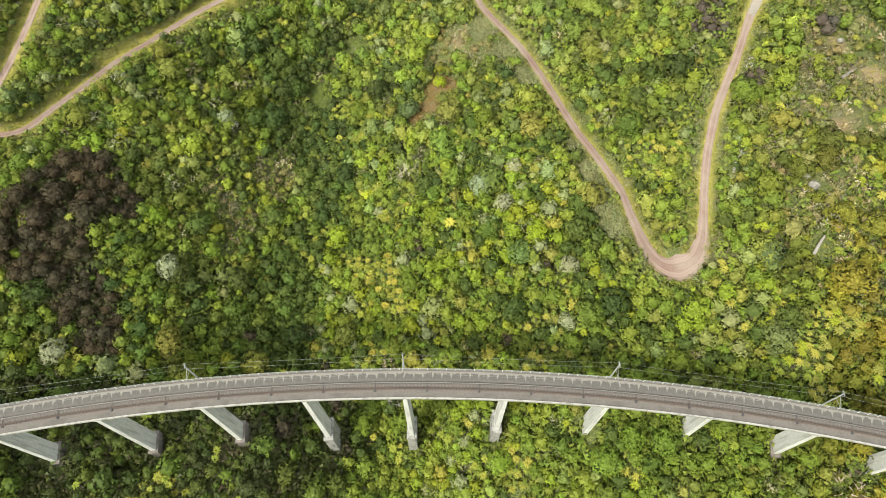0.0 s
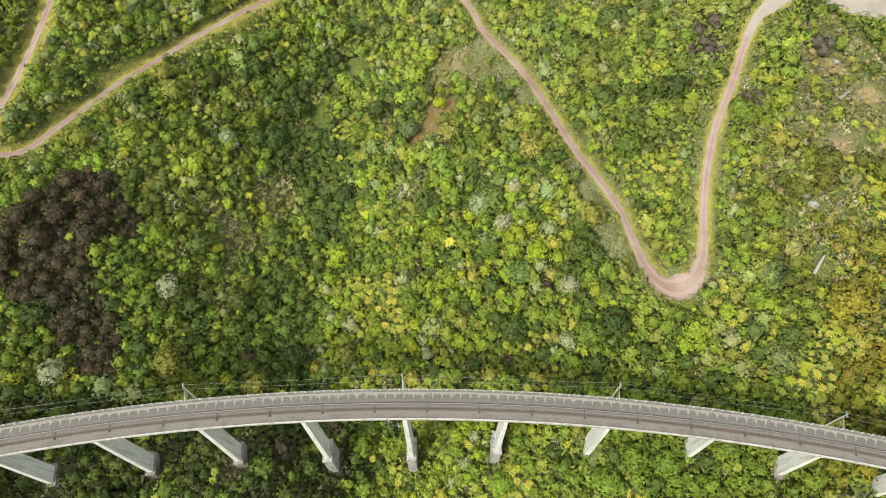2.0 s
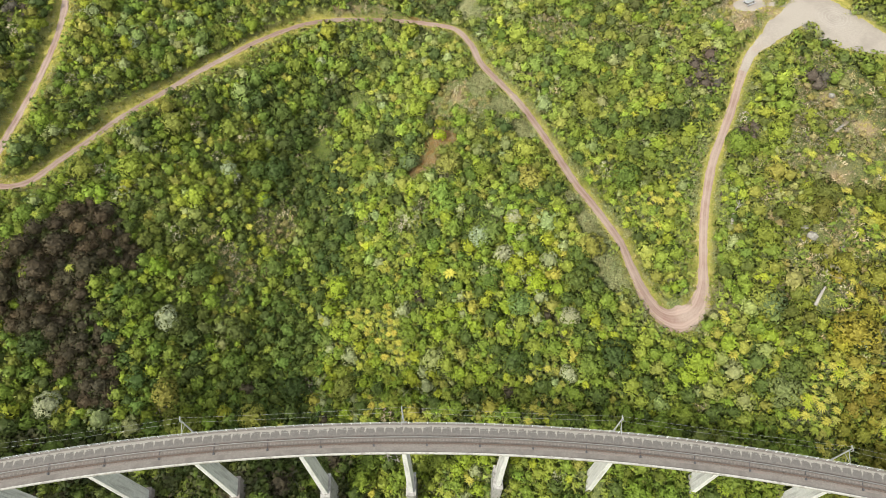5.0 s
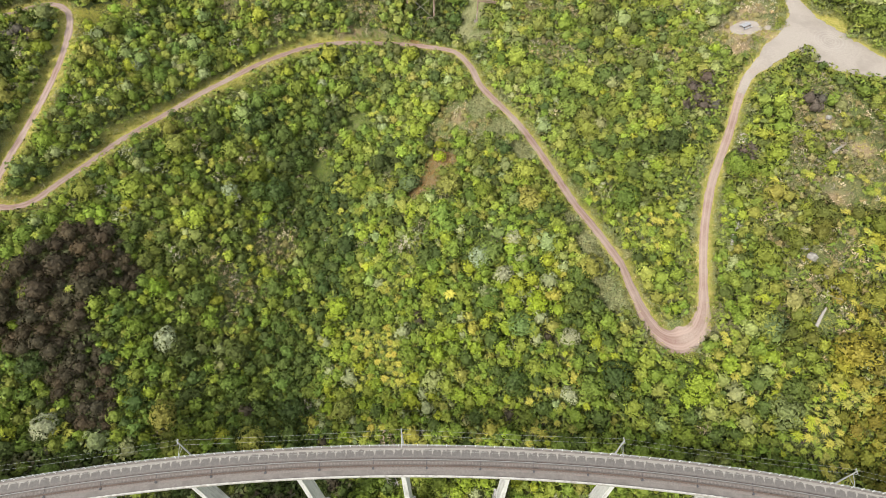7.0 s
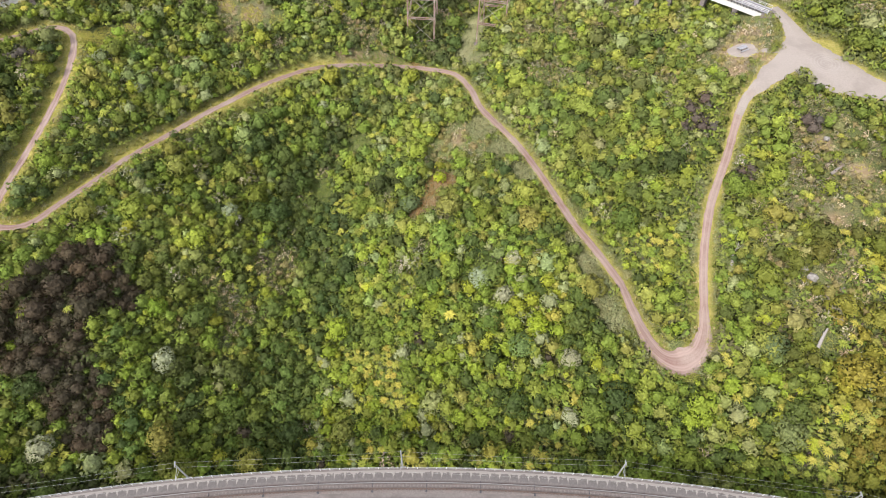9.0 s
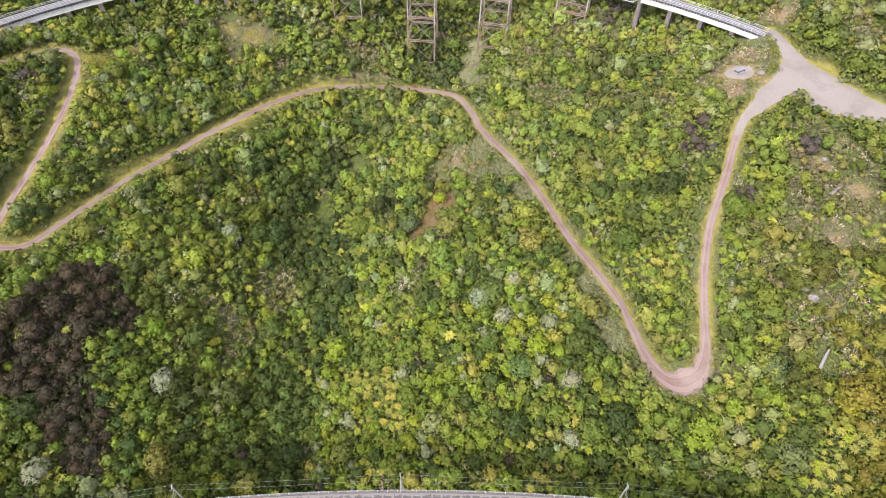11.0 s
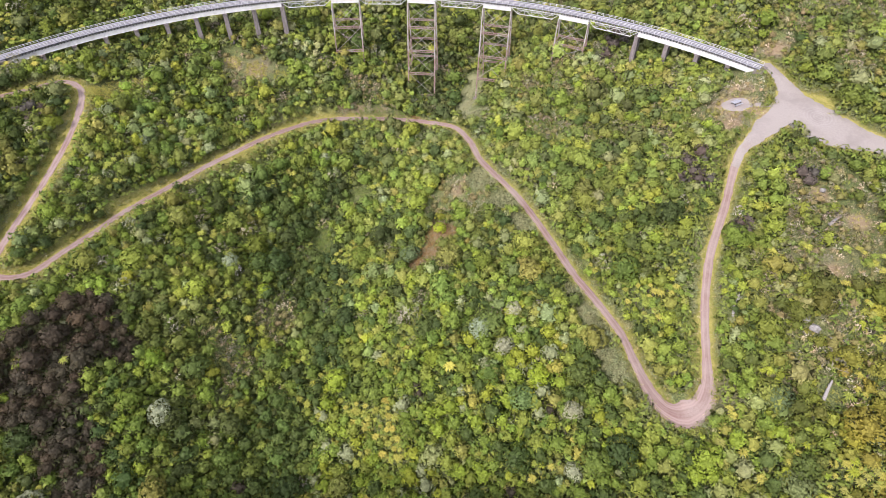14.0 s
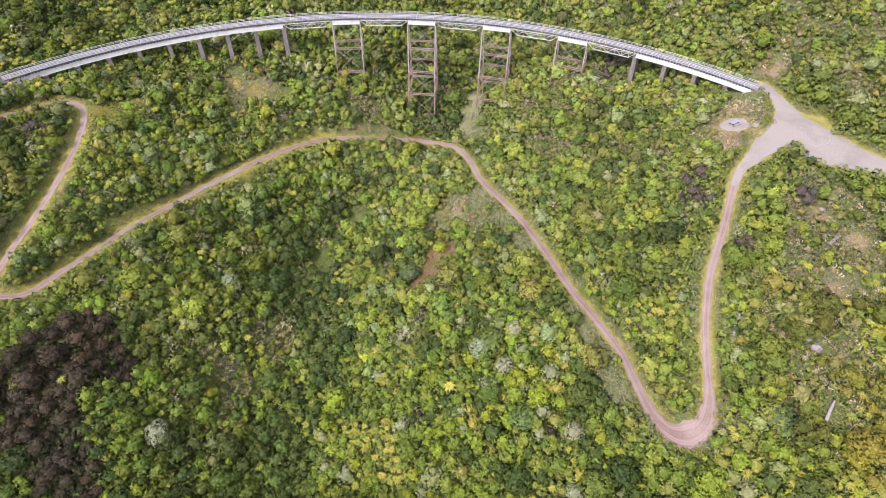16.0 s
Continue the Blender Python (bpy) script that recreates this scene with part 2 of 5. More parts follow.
class Shape:
    """Collects boxes, beams and tubes into one mesh."""

    def __init__(self):
        self.v, self.f = [], []

    def hull(self, ring_a, ring_b):
        n, k = len(self.v), len(ring_a)
        self.v += [tuple(p) for p in ring_a] + [tuple(p) for p in ring_b]
        self.f += [(n + i, n + (i + 1) % k, n + k + (i + 1) % k, n + k + i) for i in range(k)]
        self.f += [tuple(n + i for i in reversed(range(k))), tuple(n + k + i for i in range(k))]
        return self

    def box(self, lo, hi):
        (x0, y0, z0), (x1, y1, z1) = lo, hi
        return self.hull([(x0, y0, z0), (x1, y0, z0), (x1, y1, z0), (x0, y1, z0)],
                         [(x0, y0, z1), (x1, y0, z1), (x1, y1, z1), (x0, y1, z1)])

    def beam(self, a, b, w, d=None):
        """A square bar from a to b."""
        a, b = Vector(a), Vector(b)
        way = (b - a).normalized()
        side = way.cross(Vector((0, 0, 1)))
        side = side.normalized() if side.length > 1e-3 else Vector((1, 0, 0))
        up = side.cross(way).normalized()
        s, u = side * w / 2, up * (d or w) / 2
        ring = (-s - u, s - u, s + u, -s + u)
        return self.hull([a + r for r in ring], [b + r for r in ring])

    def tube(self, points, radii, sides=6):
        rings = []
        for i, p in enumerate(points):
            p = Vector(p)
            q = Vector(points[min(i + 1, len(points) - 1)]) - Vector(points[max(i - 1, 0)])
            q.normalize()
            s = q.cross(Vector((0, 0, 1)))
            s = s.normalized() if s.length > 1e-3 else Vector((1, 0, 0))
            u = s.cross(q)
            rings.append([p + (s * math.cos(a) + u * math.sin(a)) * radii[i] for a in (2 * math.pi * k / sides for k in range(sides))])
        for a, b in zip(rings, rings[1:]):
            self.hull(a, b)
        return self

    def data(self, name, mat, smooth=False):
        return mesh_of(name, self.v, self.f, mat, smooth)


# ======== the two curved lines: arcs of circles in plan ========
NEW_C, NEW_Z = (-6.2, -402.6), 44.0      # railway viaduct, centre of its deck
OLD_C, OLD_R, OLD_Z = (-24.65, 35.65), 197.5, 49.0     # old viaduct


def on_arc(c, r, deg):
    a = radians(deg)
    return Vector((c[0] + r * math.sin(a), c[1] + r * math.cos(a), 0.0))


def arc_pose(c, r, deg, z):
    """x along the line, y outward, z up."""
    p = on_arc(c, r, deg)
    return pose(p.x, p.y, z, 0, 0, -deg)


def arc_sweep(name, c, a0, a1, profile, mat, step=0.35, closed=True):
    """Sweeps a profile of (radius, height) along an arc."""
    n = max(2, int(abs(a1 - a0) / step))
    verts, faces, k = [], [], len(profile)
    for i in range(n + 1):
        a = a0 + (a1 - a0) * i / n
        for r, z in profile:
            p = on_arc(c, r, a)
            verts.append((p.x, p.y, z))
    for i in range(n):
        for j in range(k if closed else k - 1):
            a, b = i * k + j, i * k + (j + 1) % k
            faces.append((a, b, b + k, a + k))
    if closed:
        faces += [tuple(range(k)), tuple(n * k + j for j in reversed(range(k)))]
    return mesh_of(name, verts, faces, mat)


def box_profile(r0, r1, z0, z1):
    return [(r0, z0), (r0, z1), (r1, z1), (r1, z0)]


# ======== ground: one sheet shaped by the stream, the hills and the tracks ========
STREAM = [(16, 240, 8), (4, 226, 5), (-4, 210, 7), (-32, 162, 6), (-40, 128, 2), (-46, 98, -2), (-46, 69, -4), (-30, 48, -7), (-10, 30, -9), (8, 0, -10), (20, -60, -12)]
UNDER_NEW = [(-165, 6, 42), (-130, 18, 34), (-108, 24, 24), (-88, 28, 14), (-69, 31, 9), (-48, 33, 9), (13, 35, 6), (33, 34, 17), (53, 31, 24), (77, 28, 20), (110, 22, 27), (135, 15, 34), (165, 6, 42)]
UNDER_OLD = [(-150, 191, 48), (-128, 202, 42), (-109, 212, 40), (-90, 220, 35), (-70, 226, 34), (-42, 230, 26), (-14, 231, 12),
             (25, 225, 19), (41, 220, 30), (68, 208, 34), (94, 191, 42), (108, 187, 48)]
HILLS = [(2, 87, 19), (-10, 120, 17), (10, 60, 14), (-93, 82, 27), (104, 92, 42), (97, 57, 34), (-104, 57, 21), (-150, 70, 36), (135, 120, 46), (150, 60, 42),
         (-70, 110, 17), (-100, 0, 14), (100, 0, 20), (0, 290, 32), (-70, 270, 45), (-160, 270, 66), (70, 270, 48), (140, 220, 66), (-230, 150, 58), (230, 140, 62),
         (92.3, 167.8, 46.9), (84, 166, 43.6), (98, 172, 47.4), (90, 178, 44), (60, 160, 36), (45, 180, 30), (-80, 190, 25), (-160, 140, 46)]
EAST_TRACK = [(108.0, 163.5, 48.0), (98.5, 157.0, 47.9), (90.6, 148.3, 47.5), (86.8, 145.2, 46.6), (82.9, 137.4, 45.0), (79.0, 128.1, 43.1), (75.2, 120.1, 41.4), (71.5, 112.4, 39.8), (69.2, 105.8, 38.5),
              (67.1, 98.5, 37.1), (65.5, 90.8, 35.6), (64.3, 83.3, 34.2), (63.1, 77.6, 33.1), (61.4, 73.5, 32.3), (58.9, 69.5, 31.6), (56.0, 68.2, 31.0),
              (52.9, 70.3, 30.6), (50.7, 75.4, 30.2), (49.2, 80.4, 29.6), (48.1, 85.7, 29.0), (46.9, 93.1, 28.2), (44.4, 100.0, 27.5), (41.1, 107.9, 26.6),
              (37.5, 116.1, 25.6), (33.9, 126.8, 24.4), (29.3, 139.8, 23.0), (24.1, 152.5, 21.5), (17.4, 164.8, 20.1), (13.0, 173.1, 19.1), (10.3, 183.4, 17.9)]
WEST_TRACK = [(10.3, 183.4, 17.9), (6.4, 191.5, 17.0), (2.3, 195.8, 16.1), (-5.1, 199.0, 15.0), (-14.9, 202.2, 13.8), (-26.6, 201.3, 15.0), (-39.0, 199.2, 16.6), (-48.9, 195.4, 18.0),
              (-56.3, 190.0, 19.2), (-64.9, 182.2, 20.7), (-72.6, 172.9, 22.3), (-80.0, 164.1, 23.7), (-86.6, 154.6, 25.2), (-92.8, 146.0, 26.6), (-98.6, 137.4, 28.0),
              (-103.5, 128.1, 29.3), (-108.3, 119.8, 30.6), (-112.7, 111.8, 31.7), (-117.4, 108.9, 32.4), (-121.7, 108.8, 33.0)]
LOOP_TRACK = [(-121.7, 108.8, 33.0), (-123.8, 112.0, 33.4), (-123.7, 116.5, 34.0), (-122.8, 123.4, 34.9), (-121.0, 132.2, 36.2), (-119.2, 142.2, 37.7), (-118.0, 153.5, 39.2), (-117.6, 164.0, 40.7),
              (-118.2, 173.0, 42.0), (-120.1, 179.7, 42.5), (-122.9, 182.9, 42.8), (-126.2, 184.4, 43.1), (-130.4, 183.5, 43.5), (-134.5, 180.1, 44.0), (-138.5, 176.8, 44.5), (-143.9, 173.2, 45.1), (-155, 165, 46), (-175, 152, 48)]
# the gravel turning place at the end of the old viaduct: centre line and half width
TURNING = [(107.3, 187.6, 48.6, 1.6), (109.2, 181.5, 48.3, 2.0), (110.3, 174.0, 48.0, 3.4), (110.6, 165.0, 48.0, 7.0), (114.6, 155.6, 48.0, 9.0), (121.3, 150.8, 47.8, 6.8), (127.6, 147.2, 47.6, 4.6), (140, 138, 47.4, 4.0), (175, 112, 47, 4.0), (220, 90, 47, 4.0)]


def catmull(points, per=6):
    """A smooth line through the points."""
    p = np.array(points, float)
    p = np.vstack([2 * p[0] - p[1], p, 2 * p[-1] - p[-2]])
    out = []
    for i in range(1, len(p) - 2):
        for t in np.linspace(0, 1, per, endpoint=False):
            out.append(0.5 * (2 * p[i] + (p[i + 1] - p[i - 1]) * t + (2 * p[i - 1] - 5 * p[i] + 4 * p[i + 1] - p[i + 2]) * t * t
                              + (3 * p[i] - p[i - 1] - 3 * p[i + 1] + p[i + 2]) * t ** 3))
    out.append(p[-2])
    return np.array(out)


def smoothstep(a, b, x):
    t = np.clip((x - a) / (b - a), 0, 1)
    return t * t * (3 - 2 * t)


SPOTS = np.array(STREAM + UNDER_NEW + UNDER_OLD + HILLS + EAST_TRACK[::4] + WEST_TRACK[::4] + LOOP_TRACK[::4], float)


def spline_weights(spots):
    """A thin-plate surface through heights placed to fit the camera's view, slightly relaxed."""
    n = len(spots)
    xy = spots[:, :2] / 100
    r2 = ((xy[:, None] - xy[None]) ** 2).sum(2)
    k = 0.5 * r2 * np.log(r2 + 1e-9) + np.eye(n) * 0.004
    q = np.c_[np.ones(n), xy]
    a = np.block([[k, q], [q.T, np.zeros((3, 3))]])
    return np.linalg.solve(a, np.r_[spots[:, 2], np.zeros(3)])


PLATE = spline_weights(SPOTS)


def value_noise(x, y, seed):
    """Smooth noise in -1..1 on a unit lattice."""
    table = np.random.RandomState(seed).uniform(-1, 1, (64, 64))
    xi, yi = np.floor(x).astype(int), np.floor(y).astype(int)
    fx, fy = x - xi, y - yi
    fx, fy = fx * fx * (3 - 2 * fx), fy * fy * (3 - 2 * fy)
    g = lambda i, j: table[(xi + i) % 64, (yi + j) % 64]
    return (g(0, 0) * (1 - fx) + g(1, 0) * fx) * (1 - fy) + (g(0, 1) * (1 - fx) + g(1, 1) * fx) * fy


ROADS = [catmull(EAST_TRACK), catmull(WEST_TRACK), catmull(LOOP_TRACK)]
WAY = np.vstack(ROADS)
PLACE = catmull(TURNING, 8)
SPUR = catmull([(116, 166, 48.0, 5.0), (108.0, 163.0, 48.0, 4.6), (99.0, 156.6, 47.95, 3.6), (92.6, 150.3, 47.7, 2.3), (87.6, 145.6, 46.8, 1.3), (84.0, 139.6, 45.5, 1.02)])
GRAVELLED = np.vstack([PLACE, SPUR])


def near_line(x, y, line):
    """Distance to a line of points, and the index of the nearest."""
    best, which = np.full(x.shape, 1e9), np.zeros(x.shape, int)
    for s in range(0, len(line), 24):
        d = (x[:, None] - line[None, s:s + 24, 0]) ** 2 + (y[:, None] - line[None, s:s + 24, 1]) ** 2
        i = d.argmin(1)
        d = d[np.arange(len(x)), i]
        better = d < best
        best[better], which[better] = d[better], i[better] + s
    return np.sqrt(best), which


def raw_height(x, y):
    z = np.zeros(len(x))
    for s in range(0, len(x), 20000):
        px, py = np.clip(x[s:s + 20000], -260, 260) / 100, np.clip(y[s:s + 20000], -80, 330) / 100
        r2 = (px[:, None] - SPOTS[None, :, 0] / 100) ** 2 + (py[:, None] - SPOTS[None, :, 1] / 100) ** 2
        z[s:s + 20000] = (0.5 * r2 * np.log(r2 + 1e-9)) @ PLATE[:-3] + PLATE[-3] + PLATE[-2] * px + PLATE[-1] * py
    far = smoothstep(230, 520, np.hypot(x, y - 130))
    hills = 70 + 45 * value_noise(x / 330, y / 330, 5) + 22 * value_noise(x / 140, y / 140, 6)
    z = z * (1 - far) + hills * far
    return z + 0.8 * value_noise(x / 9, y / 9, 7) + 0.35 * value_noise(x / 3.1, y / 3.1, 8)


def height(x, y):
    """Height of the ground, with the tracks cut into it; also the distances to the tracks and to the turning place's edge."""
    x, y = np.asarray(x, float), np.asarray(y, float)
    z = raw_height(x, y)
    e, j = near_line(x, y, GRAVELLED)
    e = e - GRAVELLED[j, 3]
    w = 1 - smoothstep(0.4, 7.0, e)
    z = z * (1 - w) + (GRAVELLED[j, 2] - 0.16) * w
    d, i = near_line(x, y, WAY)
    w = (1 - smoothstep(1.6, 6.5, d)) * smoothstep(-1.5, 0.5, e)
    z = z * (1 - w) + (WAY[i, 2] - 0.14) * w
    return z, d, e


def ground_at(x, y):
    return float(height([x], [y])[0][0])


def spread(lo, hi, step, far):
    inner = np.arange(lo, hi + step, step)
    out, s = [], step
    while not out or out[-1] < far:
        s *= 1.35
        out.append((out[-1] if out else 0) + s)
    out = np.array(out)
    return np.r_[(lo - out)[::-1], inner, hi + out]


def add_attribute(me, name, values, kind="FLOAT", domain="POINT"):
    a = me.attributes.new(name, kind, domain)
    a.data.foreach_set({"FLOAT_COLOR": "color", "FLOAT_VECTOR": "vector"}.get(kind, "value"), np.ascontiguousarray(values, np.float32).ravel())


# low heath beside the track: x, y, radius
SCRUB_ZONE = [(43, 82, 4.5), (41, 88, 3.5), (40, 95, 4), (39, 102, 4), (36, 109, 3.5), (25, 138, 5), (20, 150, 6), (14, 163, 6), (12, 205, 6), (7, 212, 5.0), (11, 219, 6.5), (13, 229, 6.0), (14, 238, 5.0)]


def build_ground():
    gx, gy = spread(-215, 215, 1.7, 3200), spread(-10, 325, 1.7, 3200)
    x, y = [a.ravel() for a in np.meshgrid(gx, gy)]
    z, d, e = height(x, y)
    w, h = len(gx), len(gy)
    i = np.arange((h - 1) * (w - 1))
    a = i // (w - 1) * w + i % (w - 1)
    me = bpy.data.meshes.new("ground")
    me.from_pydata(np.c_[x, y, z], [], np.c_[a, a + 1, a + 1 + w, a + w])
    me.polygons.foreach_set("use_smooth", np.ones(len(i), bool))
    wob = 0.8 * value_noise(x / 4, y / 4, 11)
    add_attribute(me, "verge", np.maximum(1 - smoothstep(np.where(x < -40, 2.2, 1.3), np.where(x < -40, 5.2, 3.6), d + wob), 1 - smoothstep(0.3, 3.0, e + wob)))
    add_attribute(me, "bare", bare_patches(x, y))
    add_attribute(me, "scrub", np.max([1 - smoothstep(0.6 * q, 1.1 * q, np.hypot(x - a, y - b) + wob) for a, b, q in SCRUB_ZONE], 0))
    me.materials.append(FLOOR)
    return tagged(new("ground", me), "steep bush-clad hillside with damp litter and grass", "ground", kind="structure")


# bare clay and dry grass openings in the bush: x, y, radius
OPENINGS = [(-2, 148, 5), (5, 160, 5), (-52, 92, 3), (0, 139.5, 6.5), (-4.5, 131, 5), (-9, 127, 4), (91.5, 168, 8), (97, 177, 6), (89, 158, 6), (97, 163, 5), (112, 194, 5), (-39, 203, 3), (-32, 204.8, 3.2), (-25, 205.5, 3.4), (-17, 206, 3.4), (-9, 204.5, 3), (-71, 212, 5), (-80, 214, 4), (110, 118, 4), (103, 127, 3.5), (99, 104, 3)]


def bare_patches(x, y):
    b = np.zeros(len(x))
    for cx, cy, r in OPENINGS:
        b = np.maximum(b, 1 - smoothstep(0.4 * r, r, np.hypot(x - cx, y - cy) + 1.5 * value_noise(x / 2.5, y / 2.5, 21)))
    return 0.85 * b


def ribbon(name, line, half, mat, lift, label, category, drape=False):
    """A track laid along a line, cambered, with uneven edges."""
    line = np.asarray(line, float)
    t = np.gradient(line[:, :2], axis=0)
    t /= np.linalg.norm(t, axis=1)[:, None]
    side = np.c_[t[:, 1], -t[:, 0]]
    n, cols = len(line), np.linspace(-1, 1, 9)
    half = np.broadcast_to(np.asarray(half, float), n)
    verts, across = [], []
    for k in range(n):
        edge = half[k] * (1 + 0.2 * noise.noise((line[k, 0] * 0.3, line[k, 1] * 0.3, 1.0)) + 0.12 * noise.noise((line[k, 0] * 1.1, line[k, 1] * 1.1, 5.0)))
        for c in cols:
            reach = edge * c * (1 + 0.1 * noise.noise((line[k, 0] * 0.8, line[k, 1] * 0.8, 9.0 * c)))
            p = line[k, :2] + side[k] * reach
            verts.append((p[0], p[1], line[k, 2] + lift - 0.10 * c * c - (0.05 if 0.4 < abs(c) < 0.6 else 0)))
            across.append(abs(c))
    if drape:
        ground = height([v[0] for v in verts], [v[1] for v in verts])[0]
        verts = [(v[0], v[1], max(v[2], g + 0.07)) for v, g in zip(verts, ground)]
    m = len(cols)
    faces = [(k * m + j, k * m + j + 1, (k + 1) * m + j + 1, (k + 1) * m + j) for k in range(n - 1) for j in range(m - 1)]
    me = mesh_of(name, verts, faces, mat, True)
    add_attribute(me, "across", across)
    return tagged(new(name, me), label, category, kind="structure")


build_ground()
hairpin = np.hypot(ROADS[0][:, 0] - 57.5, ROADS[0][:, 1] - 69.0)
ribbon("road_east", ROADS[0], 1.08 + 1.2 * np.exp(-(hairpin / 6.0) ** 2), TRACK, 0.06, "reddish clay and gravel track through the bush", "track")
APRON = catmull([(64.4, 83.0, 34.15, 0.6), (62.9, 75.6, 32.8, 1.9), (60.4, 71.3, 32.1, 2.8), (56.0, 69.5, 31.1, 3.3), (52.0, 71.6, 30.6, 2.3), (49.6, 77.0, 30.05, 1.4), (48.3, 82.5, 29.4, 0.6)], 10)
ribbon("hairpin_apron", APRON, APRON[:, 3], TRACK, 0.12, "widened clay and gravel hairpin of the track with curved tyre lines", "track", True)
ribbon("road_west", ROADS[1], 1.1, TRACK, 0.05, "reddish clay and gravel track through the bush", "track")
ribbon("road_loop", ROADS[2], 1.05, TRACK, 0.04, "reddish clay and gravel track through the bush", "track")
ribbon("turning_spur", SPUR, SPUR[:, 3], GRAVEL, 0.10, "pale gravel apron where the track meets the turning place", "gravel area")
PATH = catmull([(93.5, 167.4, 46.9, 1.3), (98.0, 166.4, 47.3, 1.0), (103.0, 165.6, 47.8, 1.2), (109.0, 165.8, 48.0, 2.2)])
ribbon("trodden_path", PATH, PATH[:, 3], GRAVEL, 0.02, "trodden gravel path from the turning place to the table", "path", True)
ribbon("turning_place", PLACE, PLACE[:, 3], GRAVEL, 0.03, "pale gravel turning place with circular tyre marks", "gravel area")


# ======== the concrete railway viaduct ========


def deck_material():
    """Walkway concrete: dark damp bays between the posts, pale runs of lime under each post."""
    m, nodes, links, bsdf = material("stained_walkway", 0.9)
    grain = noise_at(nodes, links, 2.6, 6.0, 0.7)
    ragged = noise_at(nodes, links, 0.9, 5.0, 0.7)
    along, out = nodes.new("ShaderNodeAttribute"), nodes.new("ShaderNodeAttribute")
    along.attribute_name, out.attribute_name = "along", "out"

    def calc(op, a, b=0.0):
        n = nodes.new("ShaderNodeMath")
        n.operation = op
        for socket, value in zip(n.inputs, (a, b)):
            if isinstance(value, float):
                socket.default_value = value
            else:
                links.new(value, socket)
        return n.outputs[0]

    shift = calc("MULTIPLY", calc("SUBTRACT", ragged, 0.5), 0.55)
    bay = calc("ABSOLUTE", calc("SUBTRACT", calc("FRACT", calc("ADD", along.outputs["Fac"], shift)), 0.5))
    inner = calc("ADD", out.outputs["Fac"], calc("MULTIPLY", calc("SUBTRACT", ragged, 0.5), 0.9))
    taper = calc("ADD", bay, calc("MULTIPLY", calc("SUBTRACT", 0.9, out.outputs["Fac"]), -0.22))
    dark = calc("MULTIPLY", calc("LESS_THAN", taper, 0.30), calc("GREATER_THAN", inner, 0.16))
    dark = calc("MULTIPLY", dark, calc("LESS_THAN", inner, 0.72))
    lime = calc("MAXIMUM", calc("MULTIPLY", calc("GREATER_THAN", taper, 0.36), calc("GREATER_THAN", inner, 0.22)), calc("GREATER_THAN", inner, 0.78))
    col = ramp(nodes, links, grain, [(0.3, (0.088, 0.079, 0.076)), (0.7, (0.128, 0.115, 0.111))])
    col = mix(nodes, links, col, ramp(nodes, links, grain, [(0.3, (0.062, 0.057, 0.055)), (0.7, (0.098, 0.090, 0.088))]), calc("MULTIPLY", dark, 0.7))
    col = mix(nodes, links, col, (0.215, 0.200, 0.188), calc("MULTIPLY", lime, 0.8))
    links.new(col, bsdf.inputs["Base Color"])
    relief(nodes, links, bsdf, grain, 0.3, 0.02)
    return m


WALKWAY = deck_material()
FIRST_PIER, PIER_STEP = -0.2, 2.67
POST_STEP = PIER_STEP / 11


